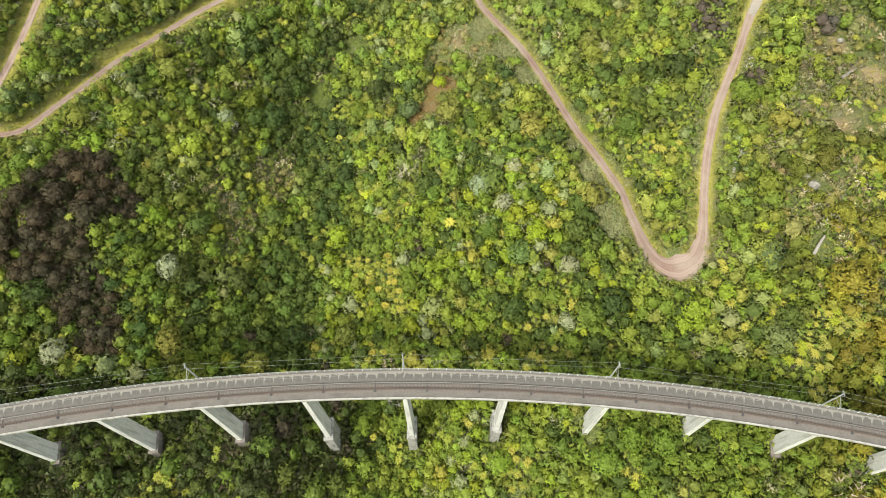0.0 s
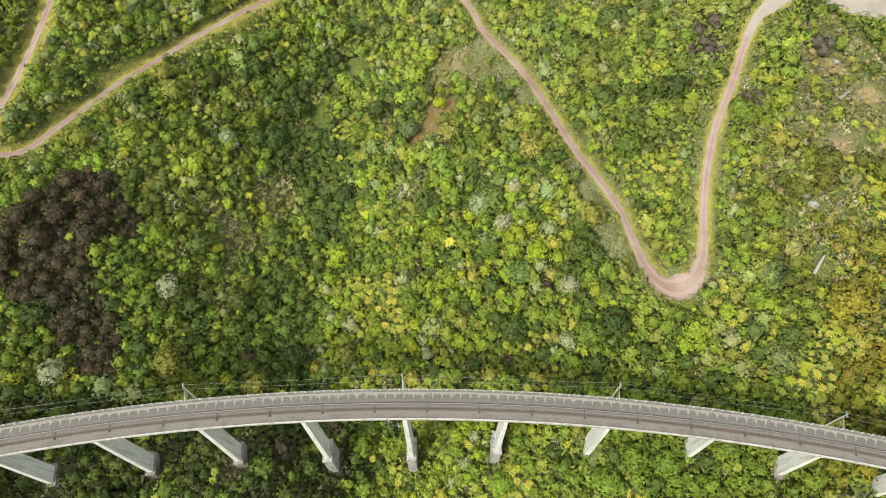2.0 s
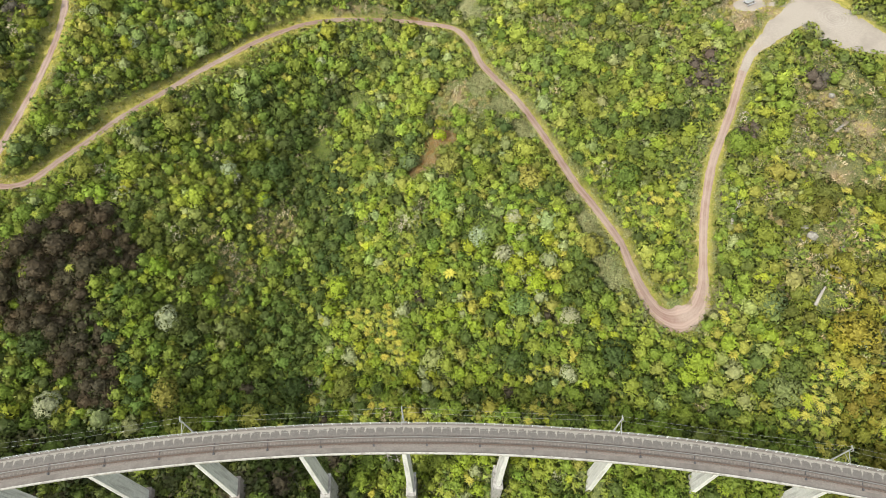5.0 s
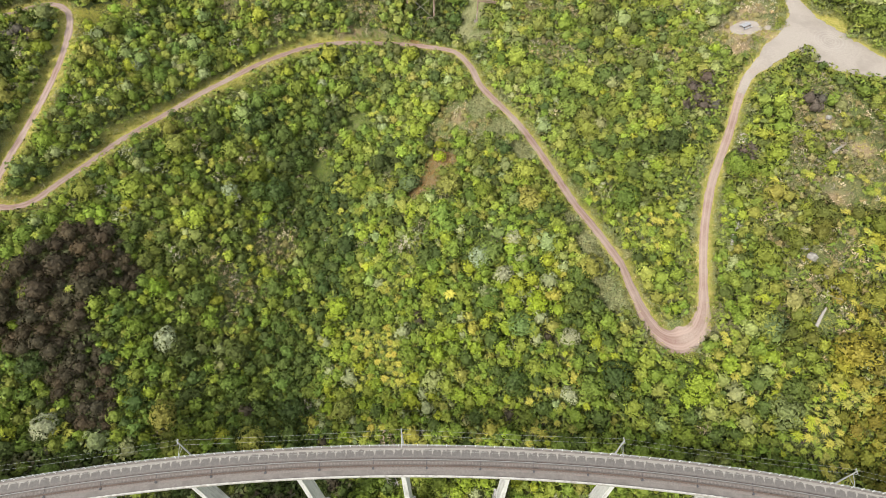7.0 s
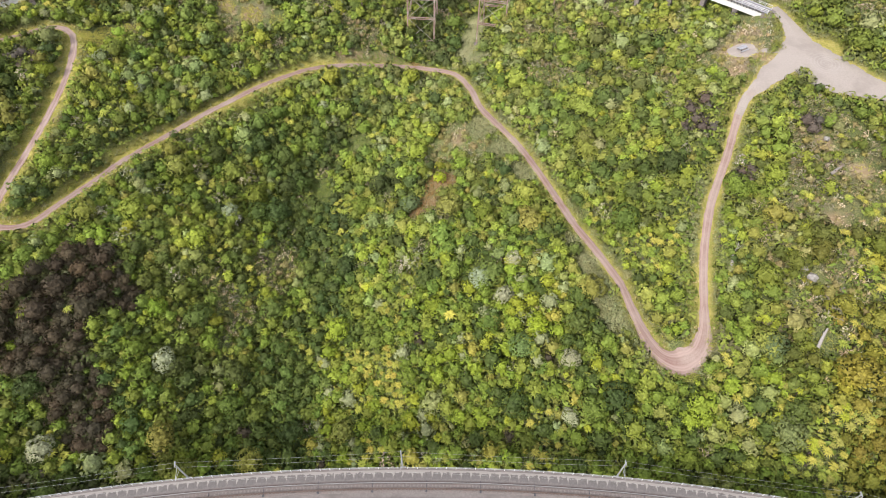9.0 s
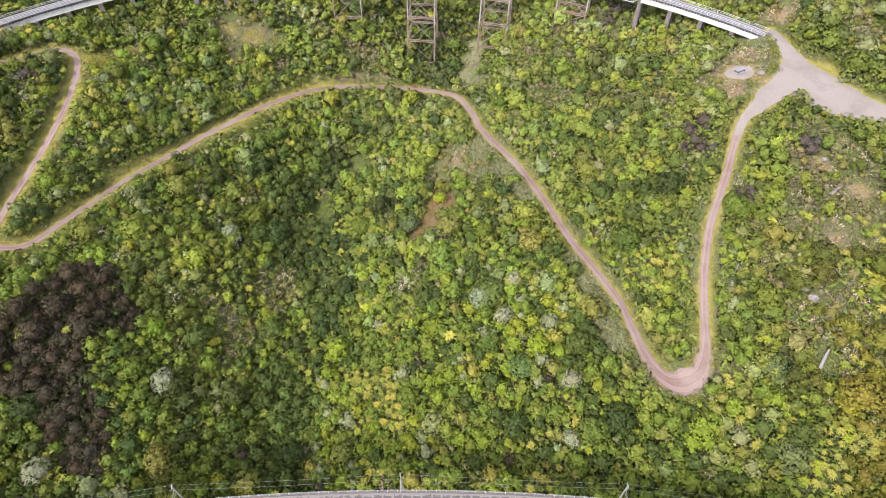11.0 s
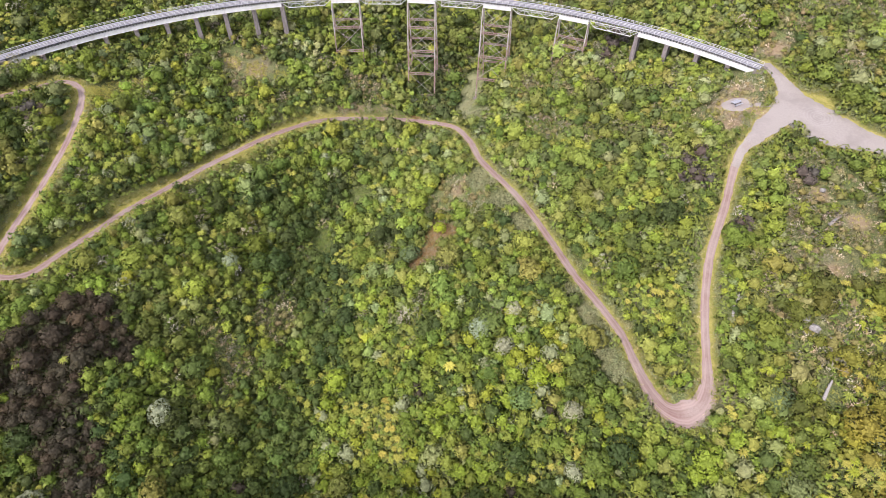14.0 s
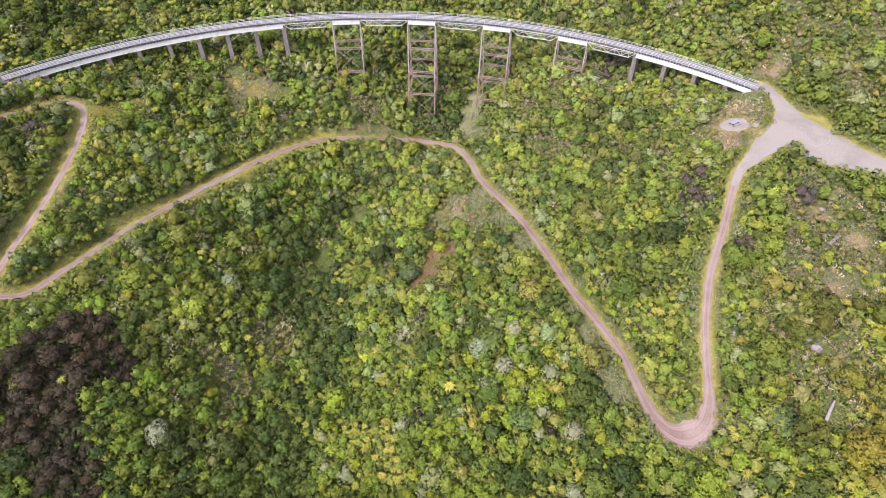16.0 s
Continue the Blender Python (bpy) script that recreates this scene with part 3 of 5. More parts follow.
def build_new_viaduct():
    base = tagged(empty("railway_viaduct"), "long curved pale concrete railway viaduct on tall slab piers", "viaduct")
    ends = range(-7, 8)
    for i in ends[:-1]:
        a0, a1 = FIRST_PIER + PIER_STEP * i + 0.0006, FIRST_PIER + PIER_STEP * (i + 1) - 0.0006
        z = NEW_Z
        slab = arc_sweep("deck_span", NEW_C, a0, a1, [(436.9, z - 0.32), (436.9, z), (442.78, z), (442.78, z - 0.32), (441.3, z - 0.6), (440.9, z - 2.1), (438.3, z - 2.1), (437.9, z - 0.6)], DECK_CONCRETE)
        span = part("deck_span", slab, base)
        part("kerb", arc_sweep("kerb", NEW_C, a0, a1, box_profile(436.86, 437.14, z - 0.34, z + 0.28), PALE_CONCRETE), span, "pale lichen-spotted edge kerb")
        part("parapet", arc_sweep("parapet", NEW_C, a0, a1, box_profile(442.5, 442.8, z - 0.34, z + 0.30), DECK_CONCRETE), span, "low grey concrete edge parapet")
        n = 36
        verts, faces, along, out = [], [], [], []
        for k in range(n + 1):
            a = a0 + (a1 - a0) * k / n
            for j in range(6):
                r = 440.55 + (442.5 - 440.55) * j / 5
                p = on_arc(NEW_C, r, a)
                verts.append((p.x, p.y, z + 0.006))
                along.append((a - FIRST_PIER) / POST_STEP)
                out.append(j / 5)
        faces = [(k * 6 + j, k * 6 + j + 1, k * 6 + j + 7, k * 6 + j + 6) for k in range(n) for j in range(5)]
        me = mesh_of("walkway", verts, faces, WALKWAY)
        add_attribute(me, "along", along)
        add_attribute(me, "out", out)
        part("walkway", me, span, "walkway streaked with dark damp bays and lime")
        part("ballast_bed", arc_sweep("ballast_bed", NEW_C, a0, a1, [(438.25, z + 0.002), (438.55, z + 0.12), (440.35, z + 0.12), (440.6, z + 0.002)], BALLAST), span, "brown ballast bed")
    post = Shape().box((-0.05, -0.05, 0), (0.05, 0.05, 0.95)).data("handrail_post", WHITE_PAINT)
    count = int((PIER_STEP * 14) / POST_STEP)
    for k in range(count):
        a = FIRST_PIER - 7 * PIER_STEP + (k + 0.5) * POST_STEP
        part("handrail_post", post, base, place=arc_pose(NEW_C, 442.7, a, NEW_Z + 0.25))
    a0, a1 = FIRST_PIER - 7 * PIER_STEP, FIRST_PIER + 7 * PIER_STEP
    for h in (0.72, 1.12):
        part("handrail", arc_sweep("handrail", NEW_C, a0, a1, box_profile(442.675, 442.725, NEW_Z + h, NEW_Z + h + 0.05), GALVANISED), base)
    for i in ends:
        a = FIRST_PIER + PIER_STEP * i
        p = on_arc(NEW_C, 439.5, a)
        foot = ground_at(p.x, p.y) - 3.0
        top = NEW_Z - 2.1
        if top - foot < 4:
            continue
        tall = top - foot
        pier = part("pier", Shape().hull([(-0.48 - 0.004 * tall, -1.75 - 0.008 * tall, foot - NEW_Z), (0.48 + 0.004 * tall, -1.75 - 0.008 * tall, foot - NEW_Z), (0.48 + 0.004 * tall, 1.75 + 0.008 * tall, foot - NEW_Z), (-0.48 - 0.004 * tall, 1.75 + 0.008 * tall, foot - NEW_Z)],
                                         [(-0.46, -1.7, -2.9), (0.46, -1.7, -2.9), (0.46, 1.7, -2.9), (-0.46, 1.7, -2.9)])
                    .box((-0.62, -1.9, -2.88), (0.62, 1.9, -2.105)).data("pier", CONCRETE), base, "tall tapered concrete slab pier", arc_pose(NEW_C, 439.45, a, NEW_Z))
        step = foot - NEW_Z + 3.0 + {-3: 4.0, -2: 4.5, -1: 14.0, 0: 14.0, 1: 9.0}.get(i, 2.0)
        w, d = 0.86 + 0.004 * tall, 2.15 + 0.01 * tall
        if i in (2, 3) or i > 4:
            continue
        part("pedestal", Shape().hull([(-w - 0.1, -d - 0.1, foot - NEW_Z), (w + 0.1, -d - 0.1, foot - NEW_Z), (w + 0.1, d + 0.1, foot - NEW_Z), (-w - 0.1, d + 0.1, foot - NEW_Z)],
                                      [(-w, -d, step), (w, -d, step), (w, d, step), (-w, d, step)])
             .box((-w - 0.12, -d - 0.12, step + 0.002), (w + 0.12, d + 0.12, step + 0.35)).data("pedestal", OLD_CONCRETE if i in (-4, -3, -2, 4) else STAINED_CONCRETE), pier, "stepped weathered pedestal")
    for side in (-1, 1):
        a = FIRST_PIER + 7 * PIER_STEP * side
        part("abutment", Shape().box((-2.5, -3.2, -12), (2.5, 3.2, -2.11)).data("abutment", CONCRETE), base, "concrete abutment", arc_pose(NEW_C, 439.6, a, NEW_Z))
    return base


def build_track():
    base = tagged(empty("railway_track"), "single narrow-gauge railway track with guard rails", "railway track")
    a0, a1 = FIRST_PIER - 7 * PIER_STEP, FIRST_PIER + 7 * PIER_STEP
    z = NEW_Z + 0.13
    for name, r, w, h, mat in (("rail", 440.06, 0.10, 0.30, RAIL_STEEL), ("rail", 438.94, 0.09, 0.30, RUST), ("guard_rail", 439.84, 0.06, 0.2, BALLAST), ("guard_rail", 439.16, 0.06, 0.2, BALLAST)):
        part(name, arc_sweep(name, NEW_C, a0, a1, [(r - 0.09, z + 0.1), (r - w / 2, z + 0.14), (r - w / 2, z + h), (r + w / 2, z + h), (r + w / 2, z + 0.14), (r + 0.09, z + 0.1)], mat), base)
    clips = Shape().box((-0.12, -0.86, -0.1), (0.12, 0.86, 0.015))
    n = len(clips.f)
    for r in (-0.78, 0.63):
        clips.box((-0.19, r, 0.016), (0.19, r + 0.17, 0.13))
    me = clips.data("sleeper", SLEEPER)
    me.materials.append(RUST)
    me.polygons.foreach_set("material_index", [0] * n + [1] * (len(clips.f) - n))
    step = math.degrees(0.70 / 439.5)
    for k in range(-148, 149):
        part("sleeper", me, base, place=arc_pose(NEW_C, 439.5, k * step, z))
    bond = Shape().box((-0.05, -0.9, 0.11), (0.05, 1.0, 0.16)).box((-0.18, -1.2, -0.1), (0.18, -0.9, 0.2)).data("bond_cable", DARK_TIMBER)
    for k in range(-9, 10):
        part("bond_cable", bond, base, "dark cable bond and box between the rails", arc_pose(NEW_C, 439.5, 0.4 + 1.345 * k, z))


def build_masts():
    mast = tagged(empty("catenary_mast"), "slender galvanised overhead-line mast on the viaduct edge", "mast", "masts along the viaduct")
    part("pole", Shape().tube([(0, 0, -0.6), (0, 0, 8.0)], [0.17, 0.12], 8).data("pole", GALVANISED), mast)
    part("base_plate", Shape().box((-0.5, -0.75, -0.75), (0.5, 0.25, -0.35)).data("base_plate", PALE_CONCRETE), mast)
    part("bracket", Shape().beam((0, 0, 6.6), (0, -2.6, 6.3), 0.07).beam((0, 0, 5.0), (0, -2.5, 6.28), 0.06).data("bracket", GALVANISED), mast)
    part("crossarm", Shape().beam((-0.1, 0.55, 7.9), (0.1, -0.45, 7.9), 0.1).beam((0, 0, 7.1), (0, 0.5, 7.85), 0.05).data("crossarm", GALVANISED), mast)
    ins = Shape().tube([(0, 0, 0), (0, 0, -0.5)], [0.07, 0.09], 6).data("insulator", PALE_CONCRETE)
    for y in (0.5, -0.4):
        part("insulator", ins, mast, place=pose(0, y, 7.85))
    angles = [FIRST_PIER + PIER_STEP * 2 * i for i in range(-3, 4)]
    mast.matrix_world = arc_pose(NEW_C, 443.05, angles[0], NEW_Z + 0.2)
    for a in angles[1:]:
        copy_thing(mast, arc_pose(NEW_C, 443.05, a, NEW_Z + 0.2))
    for name, r, z, sag, thick in (("feeder_wire", 443.55, 7.5, 0.5, 0.013), ("earth_wire", 442.65, 7.5, 0.55, 0.013), ("contact_wire", 440.4, 5.6, 0.0, 0.008)):
        pts = []
        for a, b in zip(angles, angles[1:]):
            p, q = on_arc(NEW_C, r, a), on_arc(NEW_C, r, b)
            for k in range(8):
                t = k / 8
                w = p.lerp(q, t)
                pts.append((w.x, w.y, NEW_Z + z - sag * 4 * t * (1 - t)))
        w = on_arc(NEW_C, r, angles[-1])
        pts.append((w.x, w.y, NEW_Z + z))
        me = Shape().tube(pts, [thick] * len(pts), 4).data(name, WIRE)
        tagged(new(name, me), "thin pale overhead wire strung between masts", "wire")


build_new_viaduct()
build_track()
build_masts()

# ======== the old steel viaduct ========
OLD_PIERS = [-35.31 + 3.08 * k for k in range(9)] + [28.54 + 3.18 * k for k in range(4)]
TOWERS = [(-5.25, -2.2), (3.2, 6.28), (11.63, 14.75), (20.03, 23.24)]
TRUSSES = [(-10.67, -5.25), (-2.2, 3.2), (6.28, 11.63), (14.75, 20.03), (23.24, 28.54)]
OLD_ENDS = (-38.9, 41.0)


def chord_frame(a0, a1):
    """Pose at the start of the straight chord between two supports, x along it, and its length."""
    p, q = on_arc(OLD_C, OLD_R, a0), on_arc(OLD_C, OLD_R, a1)
    d = q - p
    return pose(p.x, p.y, OLD_Z, 0, 0, math.degrees(math.atan2(d.y, d.x))), d.length


def build_plate_span(base, a0, a1, name="plate_girder"):
    place, length = chord_frame(a0, a1)
    for y in (-1.3, 1.3):
        s = Shape().box((0.05, y - 0.02, -2.55), (length - 0.05, y + 0.02, -1.0))
        s.box((0.05, y - 0.15, -1.0), (length - 0.05, y + 0.15, -0.92)).box((0.05, y - 0.16, -2.63), (length - 0.05, y + 0.16, -2.55))
        for k in range(7):
            x = 0.2 + (length - 0.4) * k / 6
            s.box((x - 0.02, y - 0.07, -2.55), (x + 0.02, y + 0.07, -1.0))
        part(name, s.data(name, WHITE_PAINT), base, "white-painted plate girder", place)


def build_truss(base, a0, a1):
    place, length = chord_frame(a0, a1)
    truss = part("truss_span", Shape().box((0.1, -1.2, -1.12), (length - 0.1, -1.1, -0.95)).box((0.1, 1.1, -1.12), (length - 0.1, 1.2, -0.95)).data("truss_span", PALE_STEEL), base, "pale lattice truss span", place)
    n = 7
    w = length / n
    for y in (-1.35, 1.35):
        s = Shape().beam((0.05, y, -1.04), (length - 0.05, y, -1.04), 0.24, 0.22)
        part("top_chord", s.data("top_chord", CREAM_PAINT), truss)
        s = Shape().beam((w * 0.9, y, -3.25), (length - w * 0.9, y, -3.25), 0.24, 0.22)
        part("bottom_chord", s.data("bottom_chord", CREAM_PAINT), truss)
        web = []
        for k in range(1, n):
            web.append(((w * k, y, -1.1), (w * k, y, -3.2), 0.12))
        for k in range(n):
            up = k % 2 == 0
            lo, hi = (-3.2, -1.1) if not up else (-1.1, -3.2)
            web.append(((w * k, y, lo), (w * (k + 1), y, hi), 0.15))
        web[-1] = ((length - w, y, -3.2), (length, y, -1.1), 0.15)
        for a, b, t in web:
            part("web_member", Shape().beam(a, b, t).data("web_member", CREAM_PAINT), truss)
    s = Shape()
    for k in range(1, n):
        s.beam((w * k, -1.3, -3.25), (w * k, 1.3, -3.25), 0.1)
    part("cross_bracing", s.data("cross_bracing", PALE_STEEL), truss)


def build_tower(base, a0, a1):
    place, length = chord_frame(a0, a1)
    tower = tagged(empty("trestle_tower", place), "riveted steel trestle tower with rust-red lower struts", "tower", "towers of the old viaduct")
    top = -2.65
    batter = 0.19
    feet = {}
    for x in (0.0, length):
        for y in (-1.3, 1.3):
            sgn = -1 if y < 0 else 1
            g = -20.0
            for _ in range(4):
                probe = place @ Vector((x, y + sgn * batter * (top - g), 0))
                g = ground_at(probe.x, probe.y) - OLD_Z - 1.5
            foot = (x, y + sgn * batter * (top - g), g)
            feet[x, sgn] = foot
            mid = Vector((x, y, top)).lerp(Vector(foot), 0.5)
            leg = part("leg", Shape().beam((x, y, top), mid, 0.42, 0.36).data("leg", PALE_STEEL), tower)
            part("lower_leg", Shape().beam(mid, foot, 0.42, 0.36).data("lower_leg", FADED_STEEL), leg, "rust-red lower leg")
            part("footing", Shape().box((foot[0] - 0.8, foot[1] - 0.8, g - 1.0), (foot[0] + 0.8, foot[1] + 0.8, g + 1.9)).data("footing", OLD_CONCRETE), leg, "concrete footing")

    def at(x, sgn, z):
        return Vector((x, sgn * (1.3 + batter * (top - z)), z))

    low = max(f[2] for f in feet.values())
    bay = 9.2
    levels = [top - bay * k for k in range(1, 5) if top - bay * k > min(f[2] for f in feet.values()) + 3]
    for z in levels:
        for sgn in (-1, 1):
            deep = [f[2] for k, f in feet.items() if k[1] == sgn]
            if z < max(deep) - 1 and z < min(deep) + 1:
                continue
            s = Shape().beam(at(0, sgn, z + 0.34), at(length, sgn, z + 0.34), 0.28, 0.24).beam(at(0, sgn, z - 0.34), at(length, sgn, z - 0.34), 0.28, 0.24)
            for k in range(12):
                u, v = length * k / 12, length * (k + 1) / 12
                s.beam(at(u, sgn, z - 0.3 if k % 2 else z + 0.3), at(v, sgn, z + 0.3 if k % 2 else z - 0.3), 0.1)
            part("strut", s.data("strut", FADED_STEEL), tower, "rust-red lattice strut")
        for x in (0.0, length):
            part("cross_strut", Shape().beam(at(x, -1, z), at(x, 1, z), 0.25).data("cross_strut", FADED_STEEL), tower)
    edges = [top] + levels
    for u, v in zip(edges, edges[1:] + [max(low, edges[-1] - bay)]):
        if u - v < 2:
            continue
        for sgn in (-1, 1):
            for p, q in (((0, u), (length, v)), ((0, v), (length, u))):
                part("brace", Shape().beam(at(p[0], sgn, p[1]), at(q[0], sgn, q[1]), 0.1).data("brace", PALE_STEEL), tower)
        for x in (0.0, length):
            for p, q in (((-1, u), (1, v)), ((-1, v), (1, u))):
                part("side_brace", Shape().beam(at(x, p[0], p[1]), at(x, q[0], q[1]), 0.1).data("side_brace", FADED_STEEL), tower)


def build_old_viaduct():
    base = tagged(empty("old_viaduct"), "curved disused steel trestle viaduct with a railed walking deck", "viaduct")
    z, (e0, e1) = OLD_Z, OLD_ENDS
    part("deck", arc_sweep("deck", OLD_C, e0, e1, box_profile(195.95, 199.15, z - 0.42, z - 0.05), DECK_BOARDS), base, "weathered grey timber deck")
    for name, r, w, h, mat in (("deck_timber", 196.25, 0.30, 0.0, GREY_TIMBER), ("deck_timber", 197.14, 0.28, 0.0, GREY_TIMBER), ("deck_timber", 197.98, 0.28, 0.0, GREY_TIMBER), ("deck_timber", 198.85, 0.30, 0.0, GREY_TIMBER),
                               ("edge_beam", 195.95, 0.2, 0.06, GREY_TIMBER), ("edge_beam", 199.1, 0.2, 0.06, GREY_TIMBER)):
        part(name, arc_sweep(name, OLD_C, e0, e1, box_profile(r - w / 2, r + w / 2, z - 0.048, z + h), mat), base, "silvered lengthwise timber")
    for r in (195.9, 199.2):
        for h, t in ((1.1, 0.09), (0.62, 0.06)):
            part("handrail", arc_sweep("handrail", OLD_C, e0, e1, box_profile(r - t / 2, r + t / 2, z + h - t, z + h), CREAM_PAINT), base, "pale handrail")
    post = Shape().box((-0.06, -0.06, -0.4), (0.06, 0.06, 1.08)).data("handrail_post", CREAM_PAINT)
    n = 126
    for k in range(n + 1):
        a = e0 + (e1 - e0) * k / n
        for r in (195.9, 199.2):
            part("handrail_post", post, base, place=arc_pose(OLD_C, r, a, z))
    transom = Shape().box((-0.12, -1.55, -0.91), (0.12, 1.55, -0.425)).data("transom", DARK_TIMBER)
    for k in range(260):
        part("transom", transom, base, place=arc_pose(OLD_C, OLD_R, e0 + (e1 - e0) * (k + 0.5) / 260, z))
    west = [e0 + 0.3] + OLD_PIERS[:9]
    east = OLD_PIERS[9:] + [e1 - 0.3]
    for a, b in list(zip(west, west[1:])) + list(zip(east, east[1:])) + TOWERS:
        build_plate_span(base, a, b)
    for a, b in TRUSSES:
        build_truss(base, a, b)
    for a, b in TOWERS:
        build_tower(base, a, b)
    for a in OLD_PIERS:
        p = on_arc(OLD_C, OLD_R, a)
        foot = ground_at(p.x, p.y) - 2.0 - OLD_Z
        top = -2.64
        k = 0.055 * (top - foot)
        part("pier", Shape().hull([(-0.7 - 0.3 * k, -1.8 - k, foot), (0.7 + 0.3 * k, -1.8 - k, foot), (0.7 + 0.3 * k, 1.8 + k, foot), (-0.7 - 0.3 * k, 1.8 + k, foot)],
                                  [(-0.7, -1.8, top - 0.4), (0.7, -1.8, top - 0.4), (0.7, 1.8, top - 0.4), (-0.7, 1.8, top - 0.4)])
             .box((-0.85, -1.95, top - 0.398), (0.85, 1.95, top)).data("pier", OLD_CONCRETE), base, "dark tapered concrete pier", arc_pose(OLD_C, OLD_R, a, OLD_Z))
    for a in OLD_ENDS:
        part("abutment", Shape().box((-1.5, -2.2, -6), (1.5, 2.2, -0.43)).data("abutment", OLD_CONCRETE), base, "old concrete abutment", arc_pose(OLD_C, OLD_R, a, OLD_Z))


build_old_viaduct()

# ======== the bush ========


def unit(v):
    return v / np.maximum(np.linalg.norm(v, axis=-1, keepdims=True), 1e-9)


def leaf_blades(centres, normals, length, width, r):
    """Leaf clumps as single blades: three corners each."""
    n = len(centres)
    u = unit(np.cross(normals, unit(r.normal(size=(n, 3)))))
    v = np.cross(normals, u)
    length, width = np.broadcast_to(length, n)[:, None], np.broadcast_to(width, n)[:, None]
    return np.stack([centres - u * length, centres + u * length * 0.7 + v * width, centres + u * length * 0.7 - v * width], 1)


def halves(quads):
    """Quads as pairs of triangles."""
    q = np.asarray(quads, float).reshape(-1, 4, 3)
    return np.stack([q[:, (0, 1, 2)], q[:, (0, 2, 3)]], 1).reshape(-1, 3, 3)


def upward(tris, gain=1.0):
    """A plant with no crown: its blades turned to the sky, all of one tint."""
    n = unit(np.cross(tris[:, 1] - tris[:, 0], tris[:, 2] - tris[:, 0]))
    n *= np.where(n[:, 2:] < 0, -1, 1)
    return tris, unit(n + np.array([0, 0, 0.35])), np.full(len(tris), gain)


def core_mass(radius, squash, r):
    """The inner mass of a crown: a lumpy dome."""
    rings, around = 3, 8
    k = r.uniform(0, 6, 3)
    pts = []
    for i in range(rings + 1):
        lat = -0.5 + (math.pi / 2 + 0.5) * i / rings
        for j in range(around):
            t = 2 * math.pi * (j + 0.5 * i) / around
            q = radius * (1 + 0.15 * math.sin(2 * t + k[0]) * math.cos(3 * lat + k[1]))
            pts.append((q * math.cos(lat) * math.cos(t), q * math.cos(lat) * math.sin(t), q * math.sin(lat) * squash))
    p = np.array(pts)
    quads = [(i * around + j, i * around + (j + 1) % around, (i + 1) * around + (j + 1) % around, (i + 1) * around + j) for i in range(rings) for j in range(around)]
    return halves(p[np.array(quads)])


def crown(seed, lumps, leaves, leaf, squash=0.85, lump=0.40, core=0.66, loose=0.35, slim=0.55):
    """A crown of unit radius: billows of leaves over a dome, with a core darkened for the shade inside. Gives its
    blades, the way each faces, its shade of tint.
    """
    r = np.random.RandomState(seed)
    i = np.arange(lumps) + 0.5
    rise = 1 - 1.25 * i / lumps
    turn = i * 2.39996 + r.uniform(0, 6)
    c = unit(np.c_[np.sqrt(1 - rise ** 2) * np.cos(turn), np.sqrt(1 - rise ** 2) * np.sin(turn), rise] + r.normal(0, 0.6 / math.sqrt(lumps), (lumps, 3)))
    size = lump * r.uniform(0.7, 1.3, lumps)
    centre = c * (1 - 0.75 * size)[:, None] * r.uniform(0.84, 1.10, (lumps, 1)) * np.array([1, 1, squash])
    spread_ = r.uniform(0.84, 1.2)                     # crowns grow longer one way than the other
    centre *= np.array([spread_, 1 / spread_, r.uniform(0.9, 1.12)])
    tone = r.uniform(0.86, 1.14, lumps)
    which = r.choice(lumps, leaves * 3, p=size ** 2 / (size ** 2).sum())
    n = unit(r.normal(size=(leaves * 3, 3)) + c[which] * 0.8 + np.array([0, 0, 0.3]))
    pts = centre[which] + n * (size[which] * r.uniform(0.85, 1.1, leaves * 3))[:, None]
    sunk = (np.linalg.norm(pts[:, None] - centre[None], axis=2) < 0.8 * size[None]).any(1)
    keep = np.nonzero(~sunk)[0][:leaves]
    n, pts, which = n[keep], pts[keep], which[keep]
    length = leaf * r.uniform(0.7, 1.35, len(keep))
    tris = leaf_blades(pts, unit(n + r.normal(size=n.shape) * loose), length, length * slim * r.uniform(0.8, 1.25, len(keep)), r)
    face = unit(0.5 * n + 0.8 * unit(pts * np.array([1, 1, 1 / squash])) + r.normal(size=n.shape) * 0.14)
    shade = tone[which]
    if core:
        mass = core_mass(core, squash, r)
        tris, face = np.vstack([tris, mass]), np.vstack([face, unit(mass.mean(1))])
        # core tint lowered to stand in for shade inside the crown
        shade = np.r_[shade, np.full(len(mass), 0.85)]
    return tris, face, shade


def fern(seed, fronds=14, droop=0.55):
    """A rosette of arching fronds of unit reach, seen from above as a star."""
    r = np.random.RandomState(seed)
    out = []
    for k in range(fronds):
        a = 2 * math.pi * (k + r.uniform(-0.3, 0.3)) / fronds
        reach, lift = r.uniform(0.75, 1.1), r.uniform(0.15, 0.45)
        d, side = np.array([math.cos(a), math.sin(a), 0]), np.array([-math.sin(a), math.cos(a), 0])
        t = np.linspace(0.04, 1, 5)
        w = 0.125 * np.sin(np.pi * np.clip(t, 0, 1) ** 0.75) + 0.015
        mid = d * (reach * t)[:, None] + np.array([0, 0, 1]) * (lift * np.sin(np.pi * t * 0.8) - droop * 0.6 * t ** 2)[:, None]
        for i in range(4):
            low = np.array([0, 0, -0.05])
            out += [mid[i], mid[i] + side * w[i] + low, mid[i + 1] + side * w[i + 1] + low, mid[i + 1],
                    mid[i] - side * w[i] + low, mid[i], mid[i + 1], mid[i + 1] - side * w[i + 1] + low]
    return upward(halves(out))


